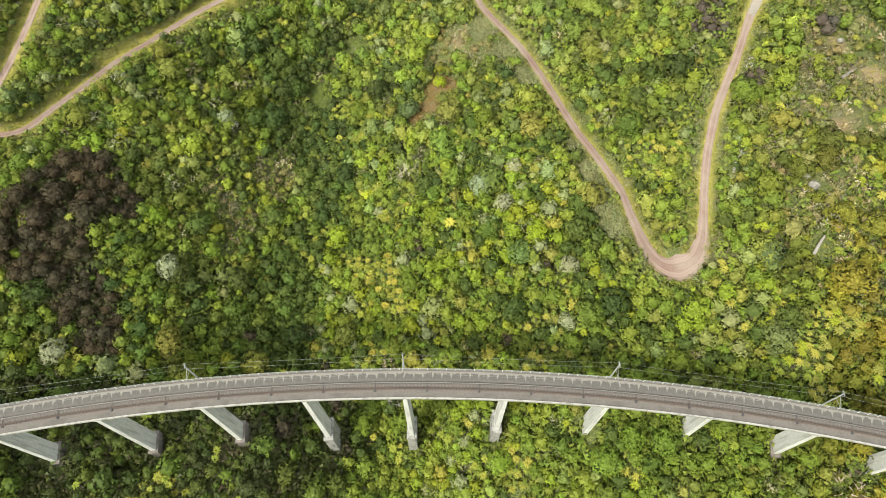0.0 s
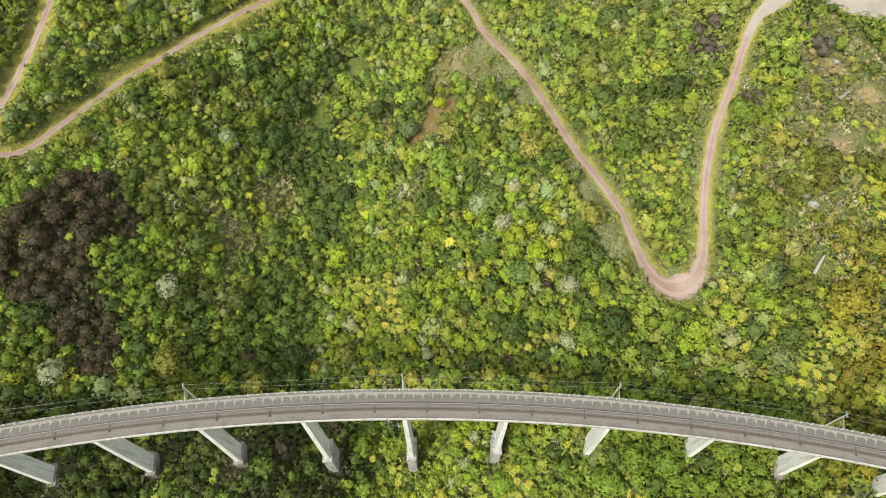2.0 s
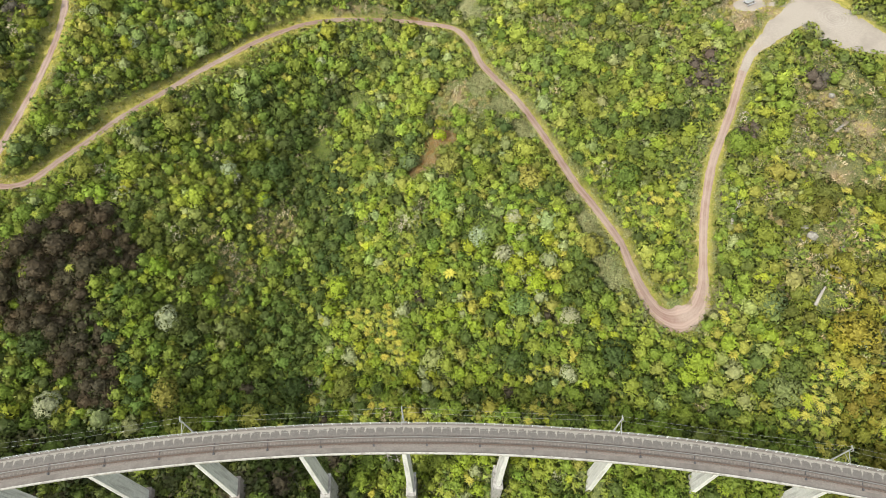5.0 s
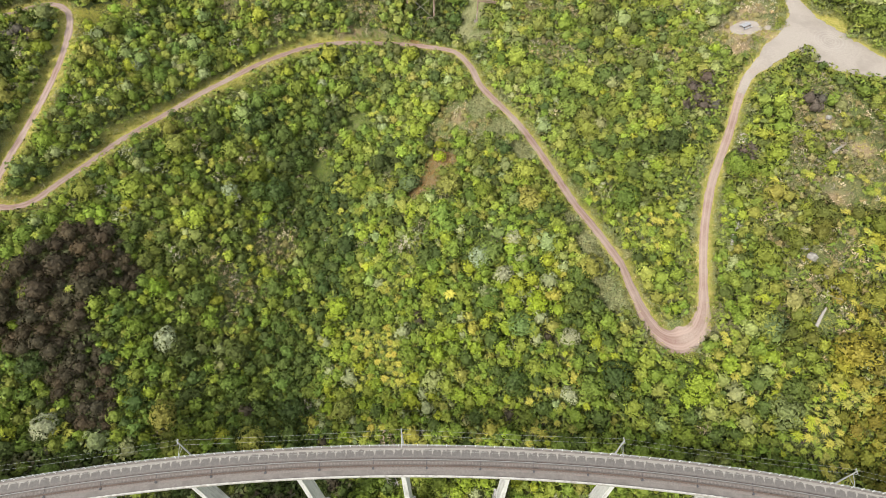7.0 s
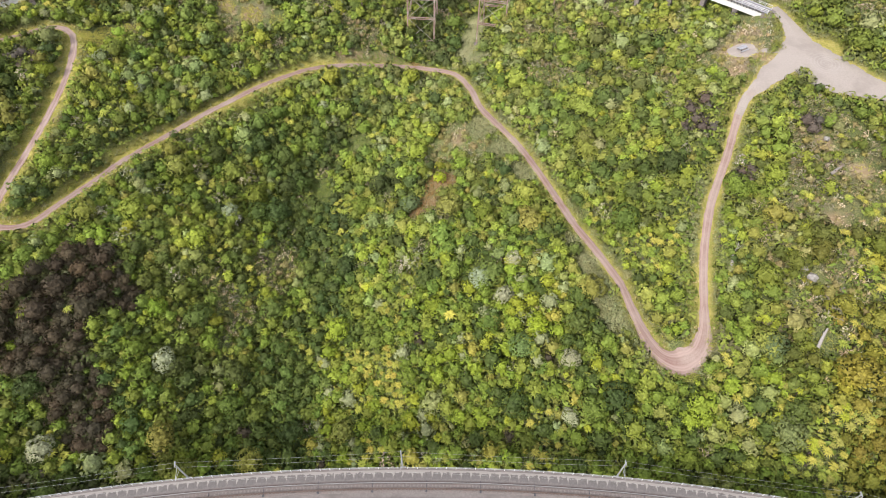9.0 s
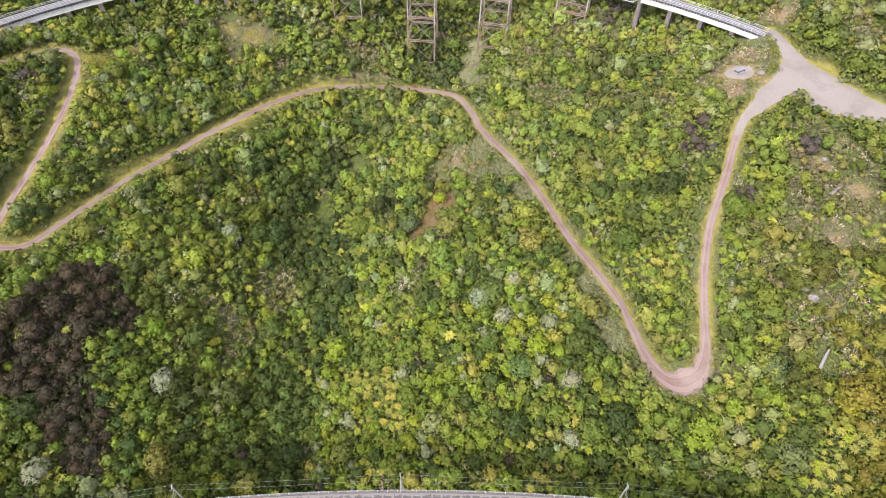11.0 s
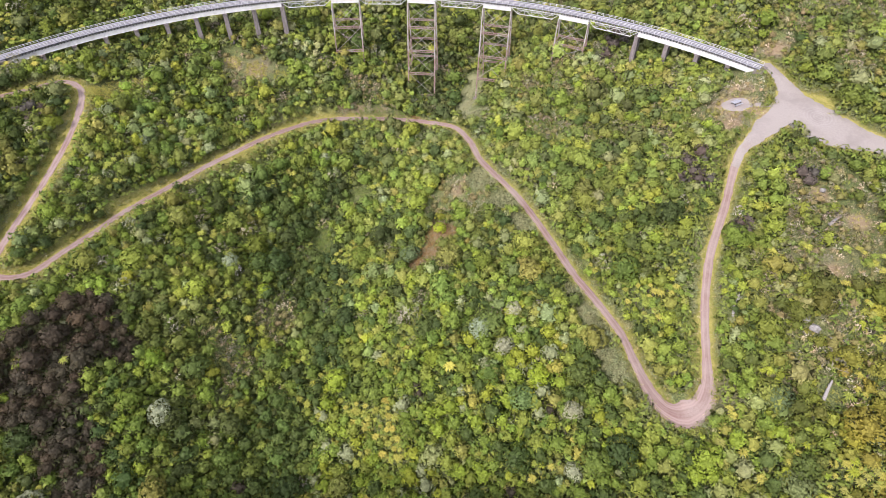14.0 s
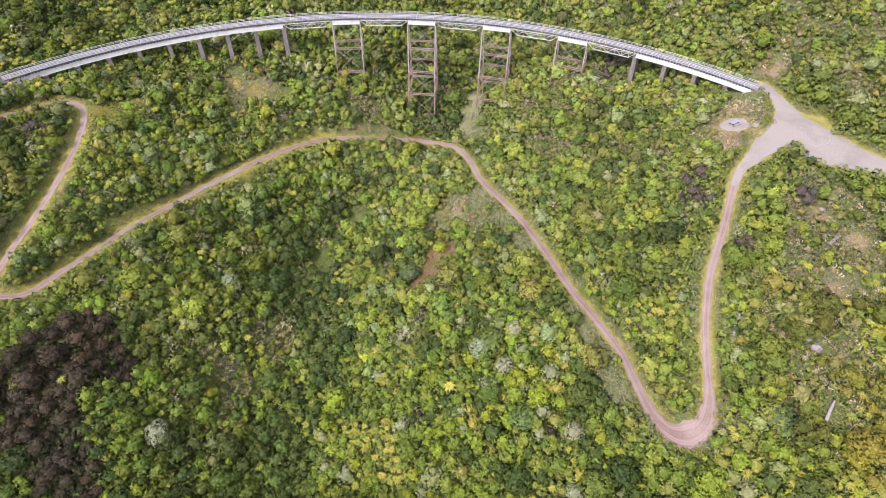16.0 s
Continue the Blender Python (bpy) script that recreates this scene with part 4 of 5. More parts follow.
def tussock(seed, blades=26, plumes=0):
    """Arching blades from one root; some carry a pale plume."""
    r = np.random.RandomState(seed)
    out = []
    for k in range(blades):
        a = r.uniform(0, 2 * math.pi)
        d, side = np.array([math.cos(a), math.sin(a), 0]), np.array([-math.sin(a), math.cos(a), 0]) * 0.05
        reach, tall = r.uniform(0.5, 1.0), r.uniform(0.7, 1.2)
        p = [np.zeros(3), d * reach * 0.45 + np.array([0, 0, tall * 0.8]), d * reach + np.array([0, 0, tall * 0.55])]
        for i in range(2):
            w0, w1 = (1, 0.9) if i == 0 else (0.9, 0.15)
            out += [p[i] - side * w0, p[i] + side * w0, p[i + 1] + side * w1, p[i + 1] - side * w1]
    return upward(halves(out))


def plume_heads(seed, n=9):
    r = np.random.RandomState(seed)
    c = np.c_[r.normal(0, 0.45, (n, 2)), r.uniform(1.2, 1.7, n)]
    return upward(leaf_blades(np.repeat(c, 3, 0), unit(r.normal(size=(n * 3, 3)) * np.array([1, 1, 0.3])), 0.3, 0.1, r))


def blade_mesh(name, tris, faces, tints, mat):
    """A mesh of loose blades, each with a tint and the way that it faces."""
    n = len(tris)
    me = bpy.data.meshes.new(name)
    me.vertices.add(n * 3)
    me.vertices.foreach_set("co", np.ascontiguousarray(tris, np.float32).ravel())
    me.loops.add(n * 3)
    me.loops.foreach_set("vertex_index", np.arange(n * 3, dtype=np.int32))
    me.polygons.add(n)
    me.polygons.foreach_set("loop_start", np.arange(0, n * 3, 3, dtype=np.int32))
    me.update(calc_edges=True)
    add_attribute(me, "tint", np.c_[tints, np.ones(n)], "FLOAT_COLOR", "FACE")
    add_attribute(me, "facing", faces, "FLOAT_VECTOR", "FACE")
    me.materials.append(mat)
    return me


# tints of the plants' leaves
BRIGHT, MID, DEEP = (0.206, 0.268, 0.032), (0.152, 0.206, 0.034), (0.075, 0.104, 0.027)
LIME, OLIVE, GREY = (0.252, 0.282, 0.032), (0.238, 0.236, 0.058), (0.266, 0.290, 0.150)
BROWN, PURPLE = (0.064, 0.053, 0.036), (0.110, 0.090, 0.076)
GOLD, FERN_GREEN, TAN, ORANGE = (0.315, 0.292, 0.060), (0.205, 0.240, 0.042), (0.400, 0.330, 0.210), (0.380, 0.260, 0.060)

DARK_ZONE = [(-95, 95, 10), (-100, 86, 11), (-97, 75, 10), (-91, 66, 8), (-86, 58, 6), (-86, 92, 6), (-106, 78, 9)]
PURPLE_ZONE = [(74.5, 145, 3.6), (72.5, 139, 4.0), (76, 134, 2.6), (79, 118, 3.4), (-130, 166, 5), (101, 132, 3.4), (65.5, 219, 4.5), (60, 213, 3.5)]
FERN_ZONE = [(97, 84, 16, 0.40), (92, 54, 18, 0.45), (71, 61, 12, 0.30), (-25, 78, 13, 0.36), (-17, 64, 12, 0.38), (25, 54, 8, 0.5), (54, 94, 12, 0.4),
             (-83, 18.5, 5, 0.6), (-66, 17, 8, 0.8), (-50, 15, 6, 0.5), (16, 22, 10, 0.5), (-26, 134, 10, 0.4), (79, 46, 15, 0.34), (105, 108, 20, 0.25), (-150, 225, 40, 0.3)]
TAN_ZONE = [(97, 95, 18, 0.30), (92, 74, 14, 0.24), (-58, 104, 10, 0.30), (-66, 92, 8, 0.28),(-1, 154, 6.5, 0.95), (10, 153, 6, 0.95), (4, 161, 6, 0.93), (-63, 99, 7, 0.35), (-52, 117, 7, 0.35), (-48, 87, 6, 0.35), (-4, 131, 6, 0.4), (-37, 160, 5, 0.4), (104, 112, 15, 0.58), (102, 126, 14, 0.62), (110, 118, 6, 0.92), (100, 104, 5, 0.92), (112, 132, 5, 0.92), (-80, 214, 6, 0.93), (-71, 212, 7, 0.93), (-62, 210, 5, 0.92), (-96, 205, 6, 0.6), (92, 99, 8, 0.35), (-72, 208, 12, 0.5),
            (111, 194, 6, 0.95), (101, 187, 5, 0.92), (92, 171, 8, 0.97), (98, 178, 6, 0.97), (89, 159, 7, 0.95), (83, 165, 5, 0.92), (84, 181, 5, 0.7), (97, 165, 5, 0.97), (104, 175, 5.5, 0.97), (103, 168, 4, 0.97), (113, 196, 6, 0.95), (-30, 214, 7, 0.55), (-24, 205, 6, 0.5), (134, 180, 10, 0.55), (140, 205, 26, 0.30),
            (-37, 151, 4, 0.5), (52, 205, 14, 0.45), (36, 205, 8, 0.5), (116, 124, 12, 0.45), (10, 240, 12, 0.2), (40, 185, 14, 0.2), (60, 165, 14, 0.2)]
OPEN_ZONE = [(-42, 149, 3.5), (-41, 144, 4.0), (-30, 165, 4.5), (-38, 157, 2.6), (89, 86.8, 2.2), (88.4, 90.2, 1.8), (87.8, 71.2, 2.6), (-0.5, 139.0, 5.6), (-4.5, 131.5, 4.2), (-9, 127, 3.0), (-115.5, 181, 4), (92.3, 167.8, 4.4), (96, 163.5, 3), (88, 166.5, 2.4), (-32, 204.4, 2.4), (-25, 205.2, 2.6), (-17, 205.6, 2.6), (-10, 204, 2.2), (-114, 180, 4), (-112, 186, 4), (-108, 191, 3.5), (-80, 214, 3.2), (-71, 212, 4.2), (-62, 211, 2.8), (110, 118, 2.6), (103, 127, 2.4)]


def zone(x, y, circles, k):
    return max((1 - ((x - c[0]) ** 2 + (y - c[1]) ** 2) / c[2] ** 2 for c in circles), default=0) if k == 0 else \
        max(((c[3] if (x - c[0]) ** 2 + (y - c[1]) ** 2 < c[2] ** 2 else 0) for c in circles), default=0)


def clear_of_lines(x, y, z, reach, top):
    """Whether a plant keeps clear of the two decks."""
    for c, r, deck, half in ((NEW_C, 439.8, NEW_Z, 3.6), (OLD_C, OLD_R, OLD_Z, 2.4)):
        d = np.abs(np.hypot(x - c[0], y - c[1]) - r)
        along = np.degrees(np.arctan2(x - c[0], y - c[1]))
        bad = (d < half + reach) & (z + top > deck - 3.5) & (along > -39.5) & (along < 41.6)
        yield bad


def scatter(step, seed, lo, hi, keep=1.0):
    """Uneven places over the seen part of the valley."""
    r = np.random.RandomState(seed)
    gx, gy = [a.ravel() for a in np.meshgrid(np.arange(-215, 215, step), np.arange(-16, 300, step))]
    gx = gx + r.uniform(-0.5, 0.5, len(gx)) * step * 0.95
    gy = gy + r.uniform(-0.5, 0.5, len(gy)) * step * 0.95
    ok = (np.abs(gx) < 100 + 0.36 * gy) & (gy >= lo) & (gy < hi) & (r.uniform(size=len(gx)) < keep)
    return gx[ok], gy[ok]


PROTO = {
    "broad": [crown(20 + k, 14, 135, 0.180, 0.90, 0.38, loose=0.3) for k in range(7)],
    "fine": [crown(40 + k, 19, 135, 0.158, 0.95, 0.32, loose=0.4) for k in range(6)],
    "small": [crown(60 + k, 8, 58, 0.27, 0.85, 0.45, loose=0.3) for k in range(6)],
    "bushy": [crown(260 + k, 10, 58, 0.24, 0.9, 0.40, loose=0.4) for k in range(6)],
    "grand": [crown(160 + k, 44, 760, 0.092, 0.82, 0.25, 0.58) for k in range(5)],
    "dusky": [crown(360 + k, 30, 300, 0.115, 1.0, 0.27, loose=0.4) for k in range(4)],
    "low": [crown(70 + k, 5, 30, 0.22, 0.7, 0.55, 0.0) for k in range(4)],
    "cover": [crown(65 + k, 5, 13, 0.38, 0.5, 0.65, 0.0) for k in range(5)],
    "far": [crown(75 + k, 6, 16, 0.42, 0.75, 0.5) for k in range(3)],
    "twig": [crown(80 + k, 11, 90, 0.20, 0.8, 0.4, 0.0, 1.2, 0.22) for k in range(3)],
    "fern": [fern(90 + k) for k in range(4)],
    "tussock": [tussock(100 + k) for k in range(3)],
    "plume": [plume_heads(110 + k) for k in range(3)],
    "tuft": [tussock(120 + k, 6) for k in range(3)],
}
PLANTS = {k: [] for k in PROTO}     # place, size, turn, tint


def vary(tint, r, amount=0.18):
    t = np.array(tint) * r.uniform(1 - amount, 1 + amount)
    t[0] *= r.uniform(0.9, 1.12)
    return np.clip(t, 0.01, 0.7)


def blend(a, b, t):
    return np.array(a) * (1 - t) + np.array(b) * t


# dark trees on the bank, its shade put into their tint: x, y, radius
BANK_SHADE = [(-54, 152, 6), (-50, 146, 6), (-47, 138, 6), (-42, 131, 6), (-39, 123, 6), (-37, 115, 6), (-49, 128, 5), (-60, 158, 5), (-20, 143, 5), (-17, 150, 4), (-42, 80, 6), (-45, 72, 7), (-44, 64, 6), (0, 214, 7), (-6, 222, 7), (-2, 204, 6), (4, 228, 7)]

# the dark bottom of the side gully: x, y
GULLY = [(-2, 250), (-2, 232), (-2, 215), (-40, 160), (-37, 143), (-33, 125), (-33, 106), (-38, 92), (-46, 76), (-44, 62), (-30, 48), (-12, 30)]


def pack(sizes, seed, tight):
    """Places for crowns of mixed sizes, largest first, that may overlap a little; a smaller one fills what is left."""
    r = np.random.RandomState(seed)
    cell, grid, out = 5.0, collections.defaultdict(list), []
    for lo, hi, tries in sizes:
        for _ in range(tries):
            y = 300 * r.uniform() ** 0.92 - 16
            x = r.uniform(-1, 1) * (100 + 0.36 * y)
            s = r.uniform(lo, hi)
            ci, cj = int(x // cell), int(y // cell)
            ok = True
            for a in (-1, 0, 1):
                for b in (-1, 0, 1):
                    for q in grid[ci + a, cj + b]:
                        if (q[0] - x) ** 2 + (q[1] - y) ** 2 < (tight * (q[2] + s)) ** 2:
                            ok = False
                            break
            if ok:
                grid[ci, cj].append((x, y, s))
                out.append((x, y, s))
    return np.array(out)


def stands(x, y, r):
    """Neighbouring crowns of one kind grow in stands: the stand that each place belongs to, as a seed."""
    cx, cy = scatter(6.2, 77, -30, 310)
    qx, qy = x + 2.2 * value_noise(x / 3.5, y / 3.5, 51), y + 2.2 * value_noise(x / 3.5, y / 3.5, 52)
    which = near_line(qx, qy, np.c_[cx, cy])[1]
    mood, gain = r.uniform(size=len(cx)), np.exp(r.normal(0, 0.15, len(cx)))
    return mood[which], gain[which]


def add(kind, x, y, z, s, r, tint, amount=0.14):
    PLANTS[kind].append(((x, y, z), s, r.uniform(0, 6.28), vary(tint, r, amount)))


def bush_tint(v, r):
    """Kind and tint of a crown by its stand's mood, from dark to pale."""
    if v < 0.10:
        return "fine", DEEP
    if v < 0.38:
        return "broad", blend(DEEP, MID, 0.35 + 0.65 * r.uniform())
    if v < 0.58:
        return "broad", blend(MID, BRIGHT, 0.8 * r.uniform())
    if v < 0.63:
        return "broad", blend(BRIGHT, LIME, r.uniform())
    if v < 0.82:
        return "fine", blend(OLIVE, MID, r.uniform())
    if v < 0.95:
        return "fine", blend(GREY, MID, 0.15 + 0.6 * r.uniform())
    return "fine", blend(GREY, OLIVE, 0.4 * r.uniform())


def plant_bush():
    r = np.random.RandomState(5)
    spots = pack([(2.5, 3.5, 550), (1.7, 2.35, 9500), (1.15, 1.6, 42000), (0.75, 1.05, 80000)], 6, 0.62)
    x, y, size = spots.T
    z, d, e = height(x, y)
    mood, gain = stands(x, y, r)
    stream = catmull(GULLY)
    gully, near = near_line(x, y, stream)
    west_bank = x < stream[near, 0]
    broad, patch = value_noise(x / 19, y / 19, 31), value_noise(x / 6, y / 6, 32)
    streak = value_noise((x + 0.6 * y) / 4.5, (y - 0.6 * x) / 11, 33)
    k = near_line(x, y, WAY)[1]
    reach = np.hypot(x, y)
    camera_side = (WAY[k, 0] - x) * x / reach + (WAY[k, 1] - y) * y / reach > 0      # on the camera's side of the track, cleared to keep it in view
    blocked = (d < np.where(camera_side, 2.0 + 2.0 * size, 1.9 + 0.55 * size) - 0.1 * (x < -40)) | (e < np.where(camera_side, 0.8 + 2.6 * size, 0.5 + 0.7 * size)) | (camera_side & (e < 9) & (size > 1.9))
    for bad in clear_of_lines(x, y, z, size, 2.6 * size):
        blocked |= bad
    for k in range(-7, 8):
        p = on_arc(NEW_C, 438.6, FIRST_PIER + PIER_STEP * k)
        blocked |= np.hypot(x - p.x, (y - p.y) * 0.6) < 1.3 + 0.95 * size
    for i in np.nonzero(~blocked)[0]:
        px, py, s, g = x[i], y[i], size[i], z[i]
        edge = min(d[i], max(e[i], 0)) if d[i] > e[i] else d[i]
        if math.hypot(px - 56.4, py - 70.5) < 4.2 + 0.8 * s or zone(px, py, OPEN_ZONE, 0) > 0 or zone(px, py, SCRUB_ZONE, 0) > 0.1 * patch[i] or edge < (3.6 if camera_side[i] else 2.4) + r.uniform():
            continue
        if zone(px, py, DARK_ZONE, 0) > 0.05 + 0.12 * patch[i] and r.uniform() < (0.95 if s < 1.9 else 1.0):
            add("dusky", px, py, g + (0.5 + r.uniform(0.5, 1.4)) * s, s * 1.12, r, blend(BROWN, (0.076, 0.060, 0.036), r.uniform()), 0.22)
            continue
        if zone(px, py, PURPLE_ZONE, 0) > 0:
            add("fine", px, py, g + 1.2 * s, s, r, PURPLE, 0.15)
            continue
        tan = zone(px, py, TAN_ZONE, 1)
        if tan and (tan > 0.9 and (s < 1.9 or r.uniform() < 0.75) or 0.5 + 0.75 * streak[i] + 0.25 * (r.uniform() - 0.5) < tan):
            u = r.uniform()
            g = g + (1.3 if tan < 0.9 else 0)
            if tan > 0.9 and r.uniform() < 0.12:
                continue
            if s > 1.7 and tan < 0.9 and u < 0.5:
                add("twig", px, py, g + 0.9 * s, s * 0.8, r, blend((0.33, 0.27, 0.23), OLIVE, 0.6 * r.uniform()))
            elif u < 0.45:
                add("tussock", px, py, g, min(s, 1.4), r, blend(TAN, OLIVE, 0.8 * r.uniform()))
                if r.uniform() < 0.65:
                    add("plume", px, py, g, min(s, 1.4), r, (0.50, 0.44, 0.32), 0.15)
            elif u < 0.72:
                add("bushy", px, py, g + 0.4, min(s, 1.4), r, blend((0.27, 0.215, 0.14), OLIVE, 0.3 + 0.6 * r.uniform()))
            else:
                add("twig", px, py, g + 0.5, min(s, 1.3) * 0.9, r, blend(TAN, (0.34, 0.28, 0.25), r.uniform()))
            continue
        ferns = zone(px, py, FERN_ZONE, 1)
        if s < 2.3 and (0.5 + 0.65 * patch[i] + 0.5 * (r.uniform() - 0.5) < ferns or r.uniform() < 0.012):
            golden = np.clip((px - 72) / 34, 0, 1) * np.clip((92 - py) / 30, 0, 1)
            tint = blend(blend(FERN_GREEN, GOLD, r.uniform() if ferns else 0.5 * r.uniform()), ORANGE, golden * 0.6 * r.uniform())
            add("fern", px, py, g + r.uniform(2.0, 3.6), r.uniform(0.85, 1.65), r, tint, 0.2)
            continue
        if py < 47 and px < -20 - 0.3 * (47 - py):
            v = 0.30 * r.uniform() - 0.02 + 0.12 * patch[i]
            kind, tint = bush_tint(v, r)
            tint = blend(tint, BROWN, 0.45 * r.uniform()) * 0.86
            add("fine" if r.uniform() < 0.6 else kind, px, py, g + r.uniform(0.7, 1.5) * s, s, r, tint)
            continue
        v = mood[i] if r.uniform() < 0.45 else r.uniform()
        v = 0.5 + 0.9 * (v - 0.5) + 0.10 * broad[i]
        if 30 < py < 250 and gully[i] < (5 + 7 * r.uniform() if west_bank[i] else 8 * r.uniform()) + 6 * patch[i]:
            v *= 0.12 if gully[i] < 5 else 0.3        # dark-leaved trees along the water, the gully's shade put into their tint
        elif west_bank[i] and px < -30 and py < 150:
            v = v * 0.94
        if zone(px, py, BANK_SHADE, 0) > 0.15 * patch[i]:
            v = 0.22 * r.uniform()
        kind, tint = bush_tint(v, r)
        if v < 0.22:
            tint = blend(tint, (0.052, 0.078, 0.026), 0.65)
        east = np.clip((px - 20) / 70, 0, 1) * np.clip((150 - py) / 40, 0.25, 1)
        west = np.clip((-28 - px) / 25, 0, 1) * np.clip((140 - py) / 40, 0, 1)
        slope = np.exp(-((px + 68) / 16) ** 2 - ((py - 105) / 26) ** 2)       # lighter, more olive bush round this spot
        tint = blend(blend(tint, OLIVE, 0.14 * east + 0.25 * slope) * (1 - 0.02 * east + 0.16 * slope), DEEP, 0.10 * west)
        tint = blend(tint, (0.335, 0.290, 0.150), ((0.14 if 0.3 < mood[i] < 0.8 else 0.05) + 0.08 * patch[i]) * np.clip((py - 95) / 70, 0, 1) * np.clip((px + 70) / 80 + np.clip((py - 175) / 40, 0, 1), 0.15, 1))
        if py < 46:
            tint = blend(tint, (0.165, 0.225, 0.034), 0.5 * np.clip((px + 20) / 10, 0, 1))
        golden = np.clip((px - 76) / 18, 0, 1) * np.clip((108 - py) / 28, 0, 1)
        tint = blend(tint, (0.275, 0.218, 0.036), 0.55 * golden) * (1 - 0.10 * np.clip((px - 55) / 15, 0, 1) * np.clip((100 - py) / 15, 0, 1))
        tint = tint * (1 + 0.20 * np.exp(-((px + 2) / 50) ** 2 - ((py - 105) / 60) ** 2)) * (1 + 0.14 * broad[i]) * gain[i] ** 0.8 * (1 - 0.14 * np.clip((px - 88) / 10, 0, 1) * np.clip((py - 115) / 15, 0, 1)) * (1 - 0.10 * np.clip((-55 - px) / 15, 0, 1) * np.clip((py - 95) / 20, 0, 1))
        tint = tint * (1 + 0.14 * np.clip((py - 140) / 40, 0, 1)) * (1 - 0.30 * np.clip((-112 - px) / 8, 0, 1)) * (1 - 0.16 * np.exp(-((px - 73) / 13) ** 2 - ((py - 114) / 16) ** 2))
        if (v > 0.9 and r.uniform() < 0.35) or (py > 100 and r.uniform() < 0.05):
            kind, tint = "twig", blend(GREY, (0.36, 0.30, 0.25), r.uniform())
        if kind == "fine" and s > 2.9 and py < 165 or kind == "broad" and s > 2.45 and py < 165:
            kind = "grand"
        elif kind == "broad" and (s < 1.3 or py > 195 and s < 2.2):
            kind = "small"
        elif kind == "fine" and (s < 1.3 or py > 195 and s < 2.2):
            kind = "bushy"
        lift = (0.7 + 0.65 * r.uniform()) * s + (0.5 + 1.1 * r.uniform() if s < 1.3 else 0.3 + 0.5 * r.uniform())
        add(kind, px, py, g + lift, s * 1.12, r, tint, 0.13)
    for step, lo, hi in ((1.75, -20, 215), (2.8, 215, 300)):
        x, y = scatter(step, 140, lo, hi)
        z, d, e = height(x, y)
        size = r.uniform(0.9, 1.7, len(x))
        blocked = (d < 2.4 + 0.6 * size + 0.1 * (x < -40)) | (e < 0.8 + 0.6 * size)
        for bad in clear_of_lines(x, y, z, size, 1.5 * size):
            blocked |= bad
        for i in np.nonzero(~blocked)[0]:
            px, py = x[i], y[i]
            if math.hypot(px - 56.4, py - 70.5) < 4.8 or zone(px, py, OPEN_ZONE, 0) > 0 or zone(px, py, SCRUB_ZONE, 0) > 0:
                continue
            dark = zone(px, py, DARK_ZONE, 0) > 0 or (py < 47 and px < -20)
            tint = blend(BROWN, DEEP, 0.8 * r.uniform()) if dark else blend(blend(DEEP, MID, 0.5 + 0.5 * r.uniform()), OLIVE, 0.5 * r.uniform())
            tan = zone(px, py, TAN_ZONE, 1)
            if tan > 0.9 and r.uniform() < 0.55:
                continue
            if not dark and r.uniform() < tan:
                for _ in range(2):
                    add("tuft", px + r.normal(0, 0.5), py + r.normal(0, 0.5), z[i] + (0.9 if tan < 0.6 else 0.0), 1.1, r, blend((0.30, 0.24, 0.14), OLIVE, 0.8 * r.uniform()))
                continue
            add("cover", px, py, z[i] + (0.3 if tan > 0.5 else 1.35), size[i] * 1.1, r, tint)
    # low smooth scrub beside the tracks
    x, y = scatter(0.85, 540, 0, 245)
    z, d, e = height(x, y)
    size = r.uniform(0.5, 1.05, len(x))
    k = near_line(x, y, WAY)[1]
    reach = np.hypot(x, y)
    camera_side = (WAY[k, 0] - x) * x / reach + (WAY[k, 1] - y) * y / reach > 0
    tone = value_noise(x / 3.2, y / 3.2, 36)
    for i in np.nonzero((d > 1.9 + 0.5 * size) & (e > 0.5 + 0.6 * size))[0]:
        px, py, s = x[i], y[i], size[i]
        scrub = zone(px, py, SCRUB_ZONE, 0)
        if math.hypot(px - 56.4, py - 70.3) < 4.4 or zone(px, py, OPEN_ZONE, 0) > 0 or (scrub <= 0 and min(d[i], max(e[i], 0)) > (4.6 if camera_side[i] else 3.4)):
            continue
        tint = blend((0.215, 0.220, 0.105), GREY, 0.35 + 0.35 * tone[i]) if scrub > 0 or tone[i] > -0.1 else blend(MID, OLIVE, r.uniform())
        if (px < -40 and r.uniform() < 0.5) or (py > 207 and r.uniform() < 0.8):
            continue
        add("low", px, py, z[i] + 0.3 * s, s * 1.1, r, tint, 0.16)


# single shrubs that stand out: x, y, radius
GREY_SHRUBS = [(-73, 77, 3.2), (-66, 128, 2.6), (10, 96.5, 3.2), (16, 90.5, 2.6), (-94, 52, 3.2), (30, 58, 2.2), (-98, 165, 2.0), (-43, 179, 1.9), (19, 102, 2.4), (31, 71.6, 2.4)]
PALE_TWIGS = [(-11, 107, 2.0), (-70, 53, 1.8), (-64, 126, 2.2), (87, 91, 1.5), (62, 98, 1.2), (80, 122, 1.8), (-36, 118, 1.6)]


